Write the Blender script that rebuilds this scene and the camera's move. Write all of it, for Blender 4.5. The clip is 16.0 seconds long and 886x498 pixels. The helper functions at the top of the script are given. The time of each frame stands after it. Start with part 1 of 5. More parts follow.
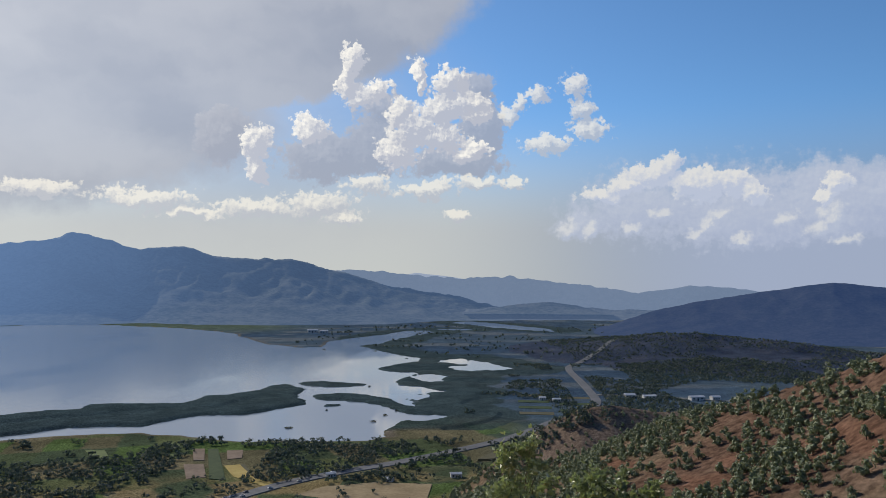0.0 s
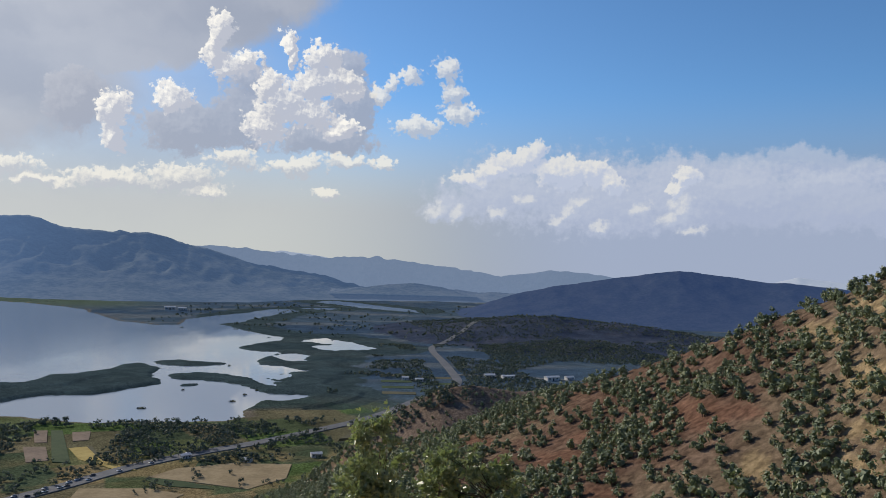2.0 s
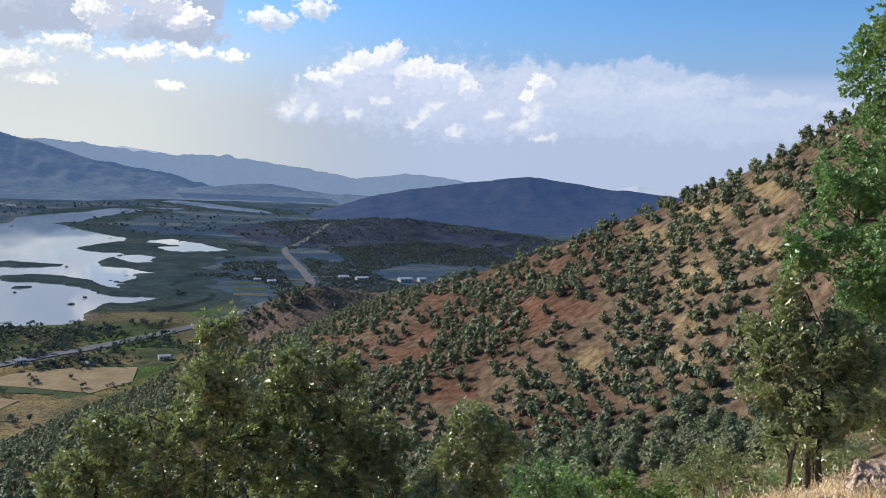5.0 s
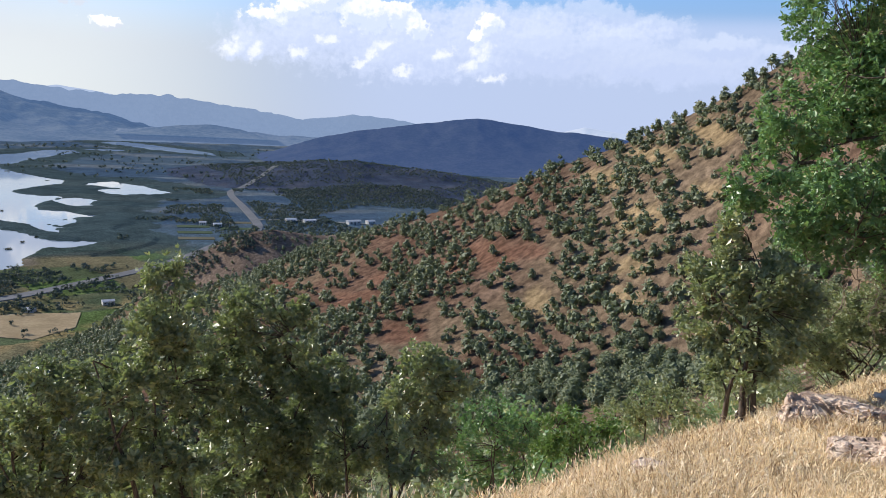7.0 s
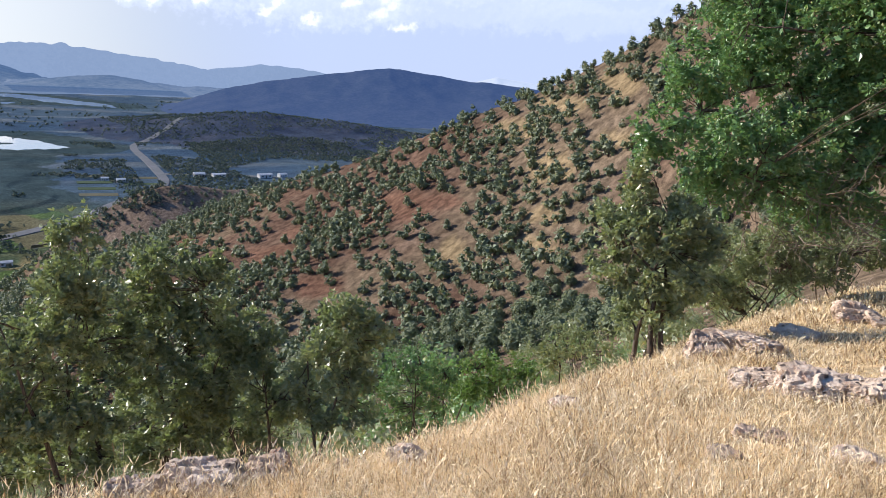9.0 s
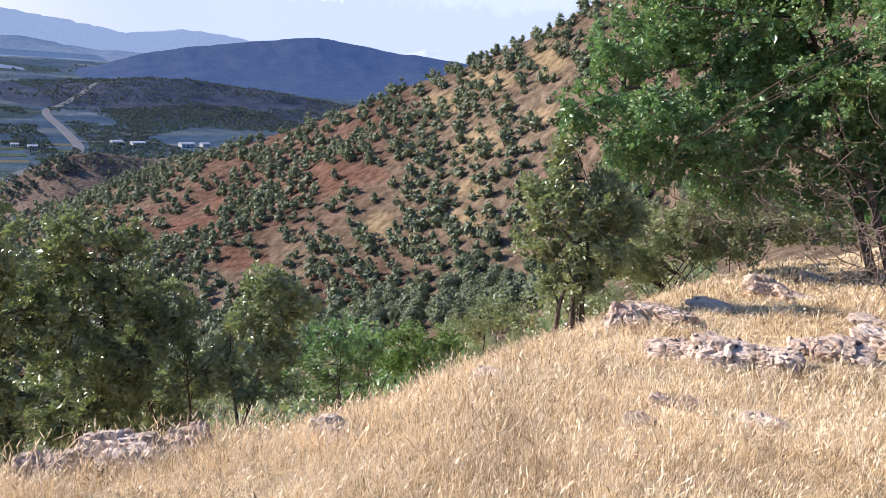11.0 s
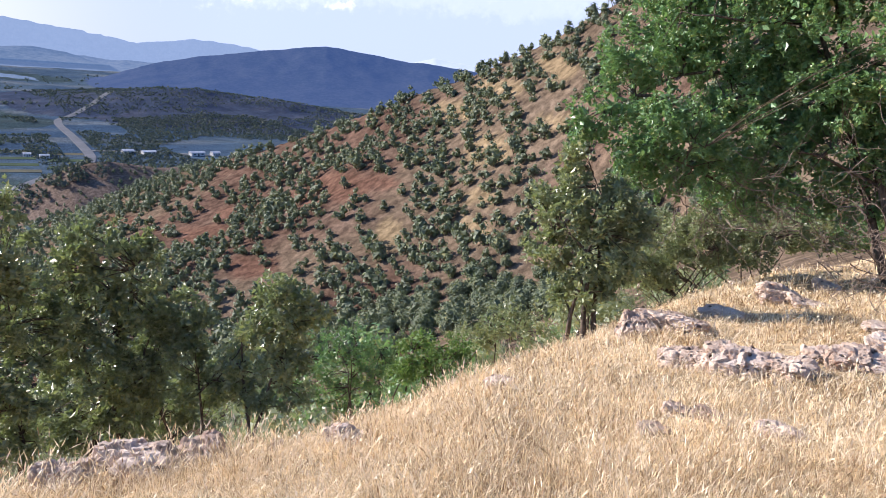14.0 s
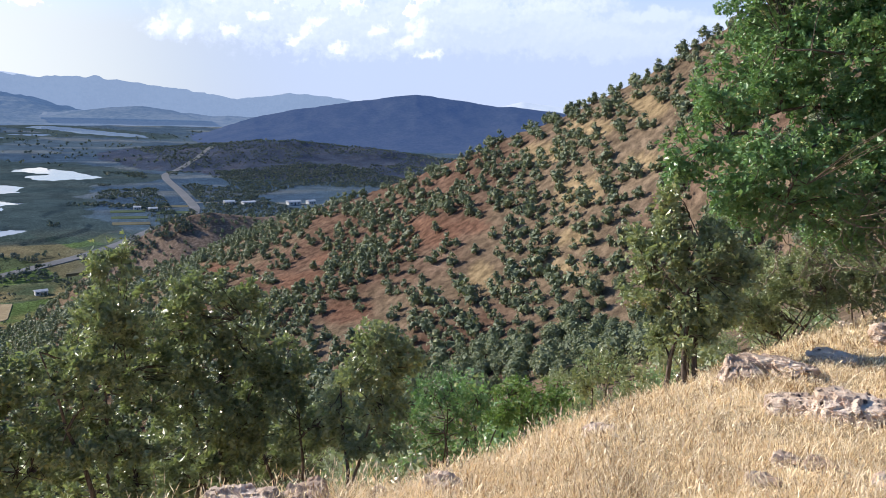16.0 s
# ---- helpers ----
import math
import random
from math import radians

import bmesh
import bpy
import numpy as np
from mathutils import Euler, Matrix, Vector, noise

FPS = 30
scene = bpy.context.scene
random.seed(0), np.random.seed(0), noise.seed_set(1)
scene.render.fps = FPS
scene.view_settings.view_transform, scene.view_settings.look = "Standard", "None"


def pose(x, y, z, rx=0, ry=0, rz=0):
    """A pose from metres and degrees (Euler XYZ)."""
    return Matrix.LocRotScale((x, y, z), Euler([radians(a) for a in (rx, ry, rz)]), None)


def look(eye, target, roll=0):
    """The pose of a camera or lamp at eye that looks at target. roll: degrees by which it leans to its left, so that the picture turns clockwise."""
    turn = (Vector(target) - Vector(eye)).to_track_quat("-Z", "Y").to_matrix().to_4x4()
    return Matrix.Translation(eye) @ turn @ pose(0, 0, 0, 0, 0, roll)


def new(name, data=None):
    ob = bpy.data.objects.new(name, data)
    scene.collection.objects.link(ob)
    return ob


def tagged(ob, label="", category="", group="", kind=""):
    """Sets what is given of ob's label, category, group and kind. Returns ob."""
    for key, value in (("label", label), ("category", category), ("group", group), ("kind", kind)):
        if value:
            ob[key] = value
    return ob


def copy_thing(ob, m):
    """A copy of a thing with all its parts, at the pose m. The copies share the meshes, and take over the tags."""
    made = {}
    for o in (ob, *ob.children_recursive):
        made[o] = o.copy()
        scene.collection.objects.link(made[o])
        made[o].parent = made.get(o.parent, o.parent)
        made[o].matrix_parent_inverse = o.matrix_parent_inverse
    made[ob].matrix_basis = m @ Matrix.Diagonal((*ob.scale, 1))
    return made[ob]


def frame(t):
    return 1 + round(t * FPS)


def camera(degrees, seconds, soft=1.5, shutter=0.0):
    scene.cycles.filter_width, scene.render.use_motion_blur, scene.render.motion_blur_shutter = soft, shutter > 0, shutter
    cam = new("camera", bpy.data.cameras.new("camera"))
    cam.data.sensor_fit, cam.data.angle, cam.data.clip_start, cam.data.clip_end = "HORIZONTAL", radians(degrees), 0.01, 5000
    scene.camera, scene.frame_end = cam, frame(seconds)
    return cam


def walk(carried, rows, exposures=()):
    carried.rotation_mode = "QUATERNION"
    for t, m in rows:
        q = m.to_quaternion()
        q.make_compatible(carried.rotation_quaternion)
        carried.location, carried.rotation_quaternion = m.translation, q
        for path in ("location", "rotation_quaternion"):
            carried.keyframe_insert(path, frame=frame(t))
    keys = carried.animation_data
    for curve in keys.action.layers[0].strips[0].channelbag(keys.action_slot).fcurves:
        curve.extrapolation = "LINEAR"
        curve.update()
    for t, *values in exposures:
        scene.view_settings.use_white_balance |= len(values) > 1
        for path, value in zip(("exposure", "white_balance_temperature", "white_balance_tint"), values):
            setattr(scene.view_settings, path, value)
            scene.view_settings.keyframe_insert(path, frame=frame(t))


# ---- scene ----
cam = camera(57.82, 16.0, soft=0.6)
PATH = (
    (0.0, pose(-0.135, 0.028, 1.707, 92.70, 0.00, -0.00)),
    (0.5, pose(-0.088, 0.024, 1.709, 92.84, 0.04, -1.60)),
    (1.0, pose(-0.089, 0.021, 1.692, 93.00, 0.09, -3.82)),
    (1.5, pose(-0.085, 0.019, 1.685, 92.74, -0.16, -5.59)),
    (2.0, pose(-0.058, 0.014, 1.672, 91.42, -1.45, -9.50)),
    (2.5, pose(-0.068, 0.014, 1.672, 89.85, -1.69, -11.13)),
    (3.0, pose(-0.039, 0.010, 1.665, 88.28, -1.79, -12.04)),
    (3.5, pose(-0.015, 0.006, 1.659, 86.97, -2.00, -13.68)),
    (4.0, pose(-0.022, 0.005, 1.649, 86.33, -2.25, -15.20)),
    (4.5, pose(0.006, 0.002, 1.647, 85.74, -2.56, -17.77)),
    (7.0, pose(0.000, 0.000, 1.650, 80.90, -2.92, -23.44)),
    (7.5, pose(-0.065, -0.042, 1.668, 80.42, -3.32, -25.14)),
    (8.0, pose(-0.063, -0.024, 1.653, 79.18, -3.54, -27.38)),
    (8.5, pose(-0.066, -0.035, 1.641, 78.19, -2.82, -28.60)),
    (9.0, pose(-0.056, -0.040, 1.634, 77.76, -2.86, -29.62)),
    (9.5, pose(-0.056, -0.034, 1.626, 77.44, -3.17, -30.29)),
    (10.0, pose(-0.041, -0.037, 1.621, 76.96, -3.87, -33.15)),
    (12.5, pose(-0.049, -0.056, 1.617, 75.85, -4.74, -34.95)),
    (13.0, pose(-0.050, -0.049, 1.625, 76.08, -4.55, -34.94)),
    (13.5, pose(-0.048, -0.034, 1.619, 76.34, -4.49, -34.92)),
    (14.0, pose(-0.061, -0.039, 1.625, 76.70, -4.23, -33.96)),
    (14.5, pose(-0.085, -0.055, 1.641, 77.79, -3.40, -32.02)),
    (15.0, pose(-0.104, -0.067, 1.657, 78.67, -2.56, -29.79)),
    (15.5, pose(-0.114, -0.070, 1.668, 79.14, -1.95, -28.16)),
    (16.0, pose(-0.118, -0.074, 1.672, 79.44, -1.85, -27.79)),
)
EXPOSURES = ((0.0, -0.1, 6500, 10), (1.5, -0.1, 6500, 10), (3.0, 0.1, 6480, 10), (4.5, 0.28, 6400, 10), (7.0, 0.52, 6250, 11.5), (9.0, 0.71, 6170, 13),
             (10.0, 0.81, 6170, 16), (12.5, 1.0, 5950, 21), (13.5, 0.97, 5980, 20), (14.5, 0.89, 6100, 17), (16.0, 0.74, 6220, 12))
walk(cam, PATH, EXPOSURES)

# ---------- sky, sun ----------
SUN_AZ, SUN_EL = -40.0, 26.0          # degrees right of +y, above the horizon


class Nodes:
    """Short hand for node trees."""

    def __init__(self, tree):
        self.tree = tree
        tree.nodes.clear()

    def add(self, kind, **props):
        n = self.tree.nodes.new(kind)
        for key, value in props.items():
            setattr(n, key, value)
        return n

    def put(self, socket, value):
        if isinstance(value, bpy.types.NodeSocket):
            self.tree.links.new(value, socket)
        elif value is not None:
            socket.default_value = value

    def math(self, op, a, b=None, c=None, clamp=False):
        n = self.add("ShaderNodeMath", operation=op, use_clamp=clamp)
        for s, v in zip(n.inputs, (a, b, c)):
            self.put(s, v)
        return n.outputs[0]

    def vec(self, op, a, b=None, c=None):
        n = self.add("ShaderNodeVectorMath", operation=op)
        for s, v in zip(n.inputs, (a, b, c)):
            self.put(s, v)
        return n.outputs["Value"] if op in ("LENGTH", "DOT_PRODUCT", "DISTANCE") else n.outputs[0]

    def mix(self, fac, a, b):
        n = self.add("ShaderNodeMix", data_type="RGBA")
        for s, v in ((n.inputs[0], fac), (n.inputs[6], a), (n.inputs[7], b)):
            self.put(s, v)
        return n.outputs[2]

    def step(self, x, lo, hi, a=0.0, b=1.0):
        n = self.add("ShaderNodeMapRange", interpolation_type="SMOOTHSTEP")
        for s, v in zip(n.inputs, (x, lo, hi, a, b)):
            self.put(s, v)
        return n.outputs[0]

    def noise(self, vector, scale, detail=4.0, rough=0.55, lac=2.0):
        n = self.add("ShaderNodeTexNoise")
        for key, v in (("Vector", vector), ("Scale", scale), ("Detail", detail), ("Roughness", rough), ("Lacunarity", lac)):
            self.put(n.inputs[key], v)
        return n

    def grey(self, v):
        n = self.add("ShaderNodeCombineColor")
        for s in n.inputs:
            self.put(s, v)
        return n.outputs[0]


# puffs of cloud: degrees right, degrees up, half width, half height
CLOUD_GREY = ((-8.3, 9.2, 3.2, 1.5), (-4.6, 10.2, 2.0, 2.2), (-4.3, 12.6, 1.3, 1.1), (.8, 8.9, 3.4, 1.2), (3.0, 11.2, 1.6, 1.9), (2.3, 14.0, 1.2, 1.0),
              (-15.5, 10.5, 1.6, 1.8))
CLOUD_TOWER = ((-6.5, 15.9, .8, 1.0), (-6.9, 14.4, .7, 1.2), (-5.9, 13.3, 1.2, .8), (-4.6, 13.7, .8, .7), (-3.2, 12.4, .8, .8), (-1.9, 15.3, .4, .8), (-1.4, 14.3, .4, .8),
               (.6, 14.4, 1.1, 1.0), (1.6, 12.9, 1.5, .9), (.0, 12.5, 1.6, 1.0), (-2.3, 11.2, 1.7, 1.2), (-3.4, 9.7, 1.3, 1.2), (-.6, 10.6, 1.8, 1.0), (2.4, 12.2, 1.0, .8), (1.8, 9.7, 1.3, .6),
               (-9.4, 11.0, 1.0, 1.0), (-13.3, 9.8, .9, 1.2), (-13.0, 8.2, .7, 1.0))
CLOUD_SCRAPS = ((-5.4, 7.3, 1.6, .6), (-1.2, 7.0, 2.2, .5), (2.4, 7.5, 1.8, .5), (5.0, 7.6, .9, .45), (6.8, 13.6, .75, .85), (9.4, 13.8, .9, .9), (9.9, 12.4, .9, .8), (10.6, 10.9, 1.1, .8),
                (7.4, 10.1, 1.5, .65), (4.8, 12.3, .8, .6), (5.6, 13.0, .4, .5), (-9.0, 5.9, 2.6, .9), (-7.2, 5.0, 1.4, .5), (-13.0, 5.5, 3.0, .6), (-20.5, 6.0, 3.0, .6), (1.0, 5.2, 1.1, .4),
                (-27, 6.4, 2.6, .6), (-17.5, 5.0, 2.5, .4))
CLOUD_BANK = ((15.9, 8.5, .8, 1.0), (14.4, 7.5, 1.6, .9), (12.8, 6.9, 1.4, .6), (11.2, 6.3, 1.4, .5), (17.5, 6.9, 1.6, .9), (19.9, 7.0, 1.2, .8), (21.3, 6.3, .8, .7),
              (18.6, 7.2, 1.0, .8), (15.2, 8.0, .7, .8), (26.2, 6.6, .8, .8), (25.6, 5.9, .6, .6))
CLOUD_LOW = ((25.9, 4.6, .9, .9), (25.3, 3.9, 1.0, .6), (23.2, 4.6, .8, .6), (8.8, 4.2, .7, .8), (10.5, 4.0, .6, .9), (13.2, 4.2, .9, .5), (18.9, 4.9, .8, .6), (18.2, 4.2, .6, .6), (17.6, 3.7, .6, .4), (20.7, 3.2, .7, .4), (26.9, 3.0, .8, .4), (15.2, 5.0, .6, .4))
CLOUD_VEIL = ((25.5, 7.3, 3.0, .9), (30.0, 7.2, 3.4, .9), (33.5, 7.5, 3.0, 1.0), (37.0, 6.8, 3.0, .8), (41.5, 5.9, 3.2, .6), (47.0, 5.4, 4.0, .6), (21, 6.9, 3, .5), (14, 5.2, 5.5, 1.6), (21, 4.6, 6, 2.0), (29, 5, 7, 2.0), (38, 4.6, 7, 1.6))

CLOUD_BODY = ((14.5, 5.8, 4.4, 2.6), (20.0, 5.6, 4.5, 2.9), (25.5, 5.9, 3.4, 2.6), (10, 4.4, 2.4, 1.1), (30, 6.2, 3.6, 1.4), (35, 6.2, 3.6, 1.0))


def make_sky():
    world = bpy.data.worlds.new("sky")
    world.use_nodes = True
    scene.world = world
    n = Nodes(world.node_tree)
    way = n.add("ShaderNodeTexCoord").outputs["Generated"]
    sep = n.add("ShaderNodeSeparateXYZ")
    n.put(sep.inputs[0], way)
    az = n.math("MULTIPLY", n.math("ARCTAN2", sep.outputs[0], sep.outputs[1]), 57.29578)
    el = n.math("MULTIPLY", n.math("ARCSINE", sep.outputs[2]), 57.29578)
    at = n.add("ShaderNodeCombineXYZ")
    n.put(at.inputs[0], az), n.put(at.inputs[1], el)
    at = at.outputs[0]

    air = n.add("ShaderNodeTexSky", sky_type="NISHITA")
    air.sun_disc = False
    air.sun_elevation, air.sun_rotation = radians(SUN_EL), radians(SUN_AZ)
    air.altitude, air.air_density, air.dust_density, air.ozone_density = 1400, 1.0, 0.3, 3.0
    colour = n.vec("MULTIPLY", air.outputs[0], SKY)

    # the sun's glow in the thin cloud
    s = look((0, 0, 0), (math.sin(radians(SUN_AZ)) * math.cos(radians(SUN_EL)), math.cos(radians(SUN_AZ)) * math.cos(radians(SUN_EL)), math.sin(radians(SUN_EL))))
    sun_way = -(s.to_3x3() @ Vector((0, 0, 1)))
    off = n.math("MULTIPLY", n.math("ARCCOSINE", n.vec("DOT_PRODUCT", way, tuple(sun_way))), 57.29578)
    glow = n.math("POWER", 2.718, n.math("MULTIPLY", off, -0.085))

    # haze near the horizon, warm below the sun
    warm = n.step(az, -6.0, 24.0, 1.0, 0.0)
    haze = n.mix(warm, (.255, .312, .430, 1), (.57, .58, .565, 1))
    low = n.step(el, 3.5, 13.0, 0.96, 0.0)
    colour = n.mix(low, colour, haze)

    # ragged edges and billows
    w1 = n.noise(at, 0.5, 2.0, 0.5).outputs["Color"]
    w2 = n.noise(at, 1.9, 5.0, 0.62).outputs["Color"]
    bent = n.vec("MULTIPLY_ADD", n.vec("SUBTRACT", w1, (.5, .5, .5)), (2.0, 1.7, 0), at)
    bent = n.vec("MULTIPLY_ADD", n.vec("SUBTRACT", w2, (.5, .5, .5)), (1.0, .95, 0), bent)

    def billow(where):
        v = n.add("ShaderNodeTexVoronoi", feature="SMOOTH_F1", voronoi_dimensions="2D", normalize=True)
        for key, value in (("Vector", where), ("Scale", .9), ("Detail", 4.0), ("Roughness", .62), ("Lacunarity", 2.1), ("Smoothness", .35)):
            n.put(v.inputs[key], value)
        return n.math("SUBTRACT", 1.0, v.outputs["Distance"])

    soft_bent = n.vec("MULTIPLY_ADD", n.vec("SUBTRACT", w2, (.5, .5, .5)), (.5, .5, 0), at)
    high = billow(soft_bent)
    relief = n.math("SUBTRACT", high, billow(n.vec("ADD", soft_bent, (-0.13, 0.16, 0))))
    ragged = n.noise(at, 2.2, 6.0, 0.56).outputs[0]

    def heap(rows, dx=0.0, dy=0.0):
        best = None
        for x, y, a, b in rows:
            d = n.vec("LENGTH", n.vec("MULTIPLY_ADD", bent, (1 / a, 1 / b, 0), ((dx - x) / a, (dy - y) / b, 0)))
            best = d if best is None else n.math("SMOOTH_MIN", best, d, 0.5)
        return n.math("SUBTRACT", 1.0, best)

    def puffs(d, rag):
        d = n.math("ADD", d, n.math("MULTIPLY", n.math("SUBTRACT", high, 0.5), 1.25))
        return n.math("ADD", d, n.math("MULTIPLY", n.math("SUBTRACT", ragged, 0.5), rag))

    # the grey sheet across the sun's side
    def sheet(x, y, a, b, soft):
        d = n.vec("LENGTH", n.vec("MULTIPLY_ADD", bent, (1 / a, 1 / b, 0), (-x / a, -y / b, 0)))
        return n.step(d, 1.0 + soft, 1.0 - soft)

    grey = n.math("MAXIMUM", sheet(-24, 24.6, 28, 14.0, .05), sheet(-36, 11.5, 26, 6.8, .2))
    streak = n.noise(n.vec("MULTIPLY", bent, (.6, 1.2, 0)), 0.16, 3.0, 0.5).outputs[0]
    thin = n.math("MULTIPLY", sheet(-15, 11, 13, 7, .7), .55)
    grey = n.math("MAXIMUM", grey, thin)
    tone = n.mix(n.step(streak, .3, .7), (.33, .365, .45, 1), (.45, .475, .54, 1))
    colour = n.mix(n.math("MULTIPLY", grey, 0.92), colour, tone)

    # thin veil of ice cloud behind the bank on the far side
    veil = n.math("MULTIPLY", n.step(az, 6.0, 22.0), n.math("MULTIPLY", n.step(el, 8.0, 6.6), 0.6))
    colour = n.mix(veil, colour, (.44, .505, .67, 1))

    def lay(colour, rows, dark, lit, soft, rag, most, rise, lumps=2.8):
        here = heap(rows)
        sunward = n.math("SUBTRACT", here, heap(rows, -.28, .42))
        d = puffs(here, rag)
        body = n.step(d, 0.0, soft)
        rim = n.step(d, .75, .1, 0.0, .34)
        bright = n.math("MULTIPLY_ADD", sunward, 1.3, n.math("MULTIPLY_ADD", relief, lumps, n.math("ADD", rim, rise - .17)))
        bright = n.math("MULTIPLY_ADD", n.math("SUBTRACT", ragged, .5), 1.0, bright, clamp=True)
        return n.mix(n.math("MULTIPLY", body, most), colour, n.mix(bright, dark, lit))

    colour = lay(colour, CLOUD_VEIL, (.45, .51, .67, 1), (.54, .59, .70, 1), .6, .4, .6, .4, 1.0)
    colour = lay(colour, CLOUD_BODY, (.47, .53, .67, 1), (.56, .61, .715, 1), .9, 1.1, .75, .40, 1.4)
    colour = lay(colour, CLOUD_LOW, (.50, .56, .69, 1), (.78, .78, .76, 1), .9, 1.3, .62, .36, 1.8)
    colour = lay(colour, CLOUD_BANK, (.52, .58, .72, 1), (.79, .785, .765, 1), .38, 1.2, .92, .34, 2.2)
    colour = lay(colour, CLOUD_GREY, (.35, .39, .49, 1), (.50, .53, .61, 1), .4, 1.0, .86, .22, 1.2)
    colour = lay(colour, CLOUD_SCRAPS, (.52, .545, .60, 1), (.95, .91, .81, 1), .5, 2.3, .74, .34, 2.6)
    colour = lay(colour, CLOUD_TOWER, (.50, .53, .62, 1), (1.02, .99, .92, 1), .3, 1.6, .95, .08, 3.2)

    light = n.vec("MULTIPLY_ADD", n.grey(glow), (.62, .58, .50), colour)
    back = n.add("ShaderNodeBackground")
    n.put(back.inputs[0], light)
    back.inputs[1].default_value = 1.0
    out = n.add("ShaderNodeOutputWorld")
    n.put(out.inputs[0], back.outputs[0])
    return sun_way


SKY = (.080, .110, .130)
sun_way = make_sky()
sun = new("sun", bpy.data.lights.new("sun", "SUN"))
sun.data.energy, sun.data.angle, sun.data.color = 5.0, radians(0.6), (1.0, .91, .78)
sun.matrix_world = look(tuple(sun_way * 50), (0, 0, 0))


# ---------- materials ----------
def surface(name, rough=0.9, spec=0.3):
    mat = bpy.data.materials.new(name)
    mat.use_nodes = True
    n = Nodes(mat.node_tree)
    bsdf = n.add("ShaderNodeBsdfPrincipled")
    bsdf.inputs["Roughness"].default_value = rough
    bsdf.inputs["Specular IOR Level"].default_value = spec
    out = n.add("ShaderNodeOutputMaterial")
    n.put(out.inputs[0], bsdf.outputs[0])
    return mat, n, bsdf, out


def bump(n, bsdf, height, strength, distance):
    b = n.add("ShaderNodeBump")
    b.inputs["Strength"].default_value, b.inputs["Distance"].default_value = strength, distance
    n.put(b.inputs["Height"], height)
    n.put(bsdf.inputs["Normal"], b.outputs[0])


def place(n):
    return n.add("ShaderNodeNewGeometry").outputs["Position"]


def ground_material():
    mat, n, bsdf, out = surface("ground_cover", 1.0, 0.0)
    cover = n.add("ShaderNodeAttribute", attribute_name="cover").outputs["Color"]
    p = place(n)
    big = n.noise(p, 0.035, 5.0, 0.6).outputs[0]
    mid = n.noise(p, 0.5, 6.0, 0.65).outputs[0]
    fine = n.noise(p, 5.0, 7.0, 0.75).outputs[0]
    v = n.math("MULTIPLY", n.step(mid, 0.3, 0.72, 0.5, 1.4), n.math("MULTIPLY", n.step(fine, 0.3, 0.7, 0.55, 1.4), n.step(big, 0.3, 0.7, 0.8, 1.2)))
    n.put(bsdf.inputs["Base Color"], n.vec("MULTIPLY", cover, n.grey(v)))
    bump(n, bsdf, n.math("ADD", mid, n.math("MULTIPLY", fine, 0.15)), 0.5, 0.25)
    return mat


def plain_material(name, a, b, scale, rough=0.95, spec=0.08, strength=0.4, distance=0.02, fine=6.0):
    """Two tones mixed by noise at two scales, with relief."""
    mat, n, bsdf, out = surface(name, rough, spec)
    p = place(n)
    one = n.noise(p, scale, 5.0, 0.62).outputs[0]
    two = n.noise(p, scale * fine, 5.0, 0.65).outputs[0]
    f = n.math("ADD", n.math("MULTIPLY", one, 0.6), n.math("MULTIPLY", two, 0.4))
    n.put(bsdf.inputs["Base Color"], n.mix(n.step(f, 0.34, 0.66), (*a, 1), (*b, 1)))
    bump(n, bsdf, f, strength, distance)
    return mat


def leaf_material(name, a, b, through_colour, shine=0.45, clear=0.30):
    mat, n, bsdf, out = surface(name, shine, 0.6)
    isle = n.add("ShaderNodeNewGeometry").outputs["Random Per Island"]
    own = n.add("ShaderNodeObjectInfo").outputs["Random"]
    patch = n.noise(place(n), 0.9, 3.0).outputs[0]
    f = n.math("ADD", n.math("MULTIPLY", isle, 0.55), n.math("MULTIPLY", n.step(patch, .3, .7), 0.35))
    f = n.math("ADD", f, n.math("MULTIPLY", own, 0.25), clamp=True)
    # a few yellowing leaves, more in some sprays
    old = n.step(n.math("ADD", isle, n.step(patch, .45, .7, 0, .22)), .93, .99, 0, .8)
    n.put(bsdf.inputs["Base Color"], n.mix(old, n.mix(f, (*a, 1), (*b, 1)), (.26, .24, .07, 1)))
    trans = n.add("ShaderNodeBsdfTranslucent")
    n.put(trans.inputs[0], (*through_colour, 1))
    both = n.add("ShaderNodeMixShader")
    n.put(both.inputs[0], clear)
    n.put(both.inputs[1], bsdf.outputs[0]), n.put(both.inputs[2], trans.outputs[0])
    n.put(out.inputs[0], both.outputs[0])
    return mat


def bark_material():
    mat, n, bsdf, out = surface("bark", 0.95, 0.2)
    p = n.vec("MULTIPLY", place(n), (1, 1, .25))
    one = n.noise(p, 30.0, 6.0, 0.7).outputs[0]
    two = n.noise(place(n), 3.0, 3.0).outputs[0]
    tone = n.mix(n.step(one, .3, .7), (.035, .026, .02, 1), (.16, .125, .095, 1))
    n.put(bsdf.inputs["Base Color"], n.mix(n.step(two, .5, .8, 0, .4), tone, (.2, .18, .15, 1)))
    bump(n, bsdf, one, 0.8, 0.02)
    return mat


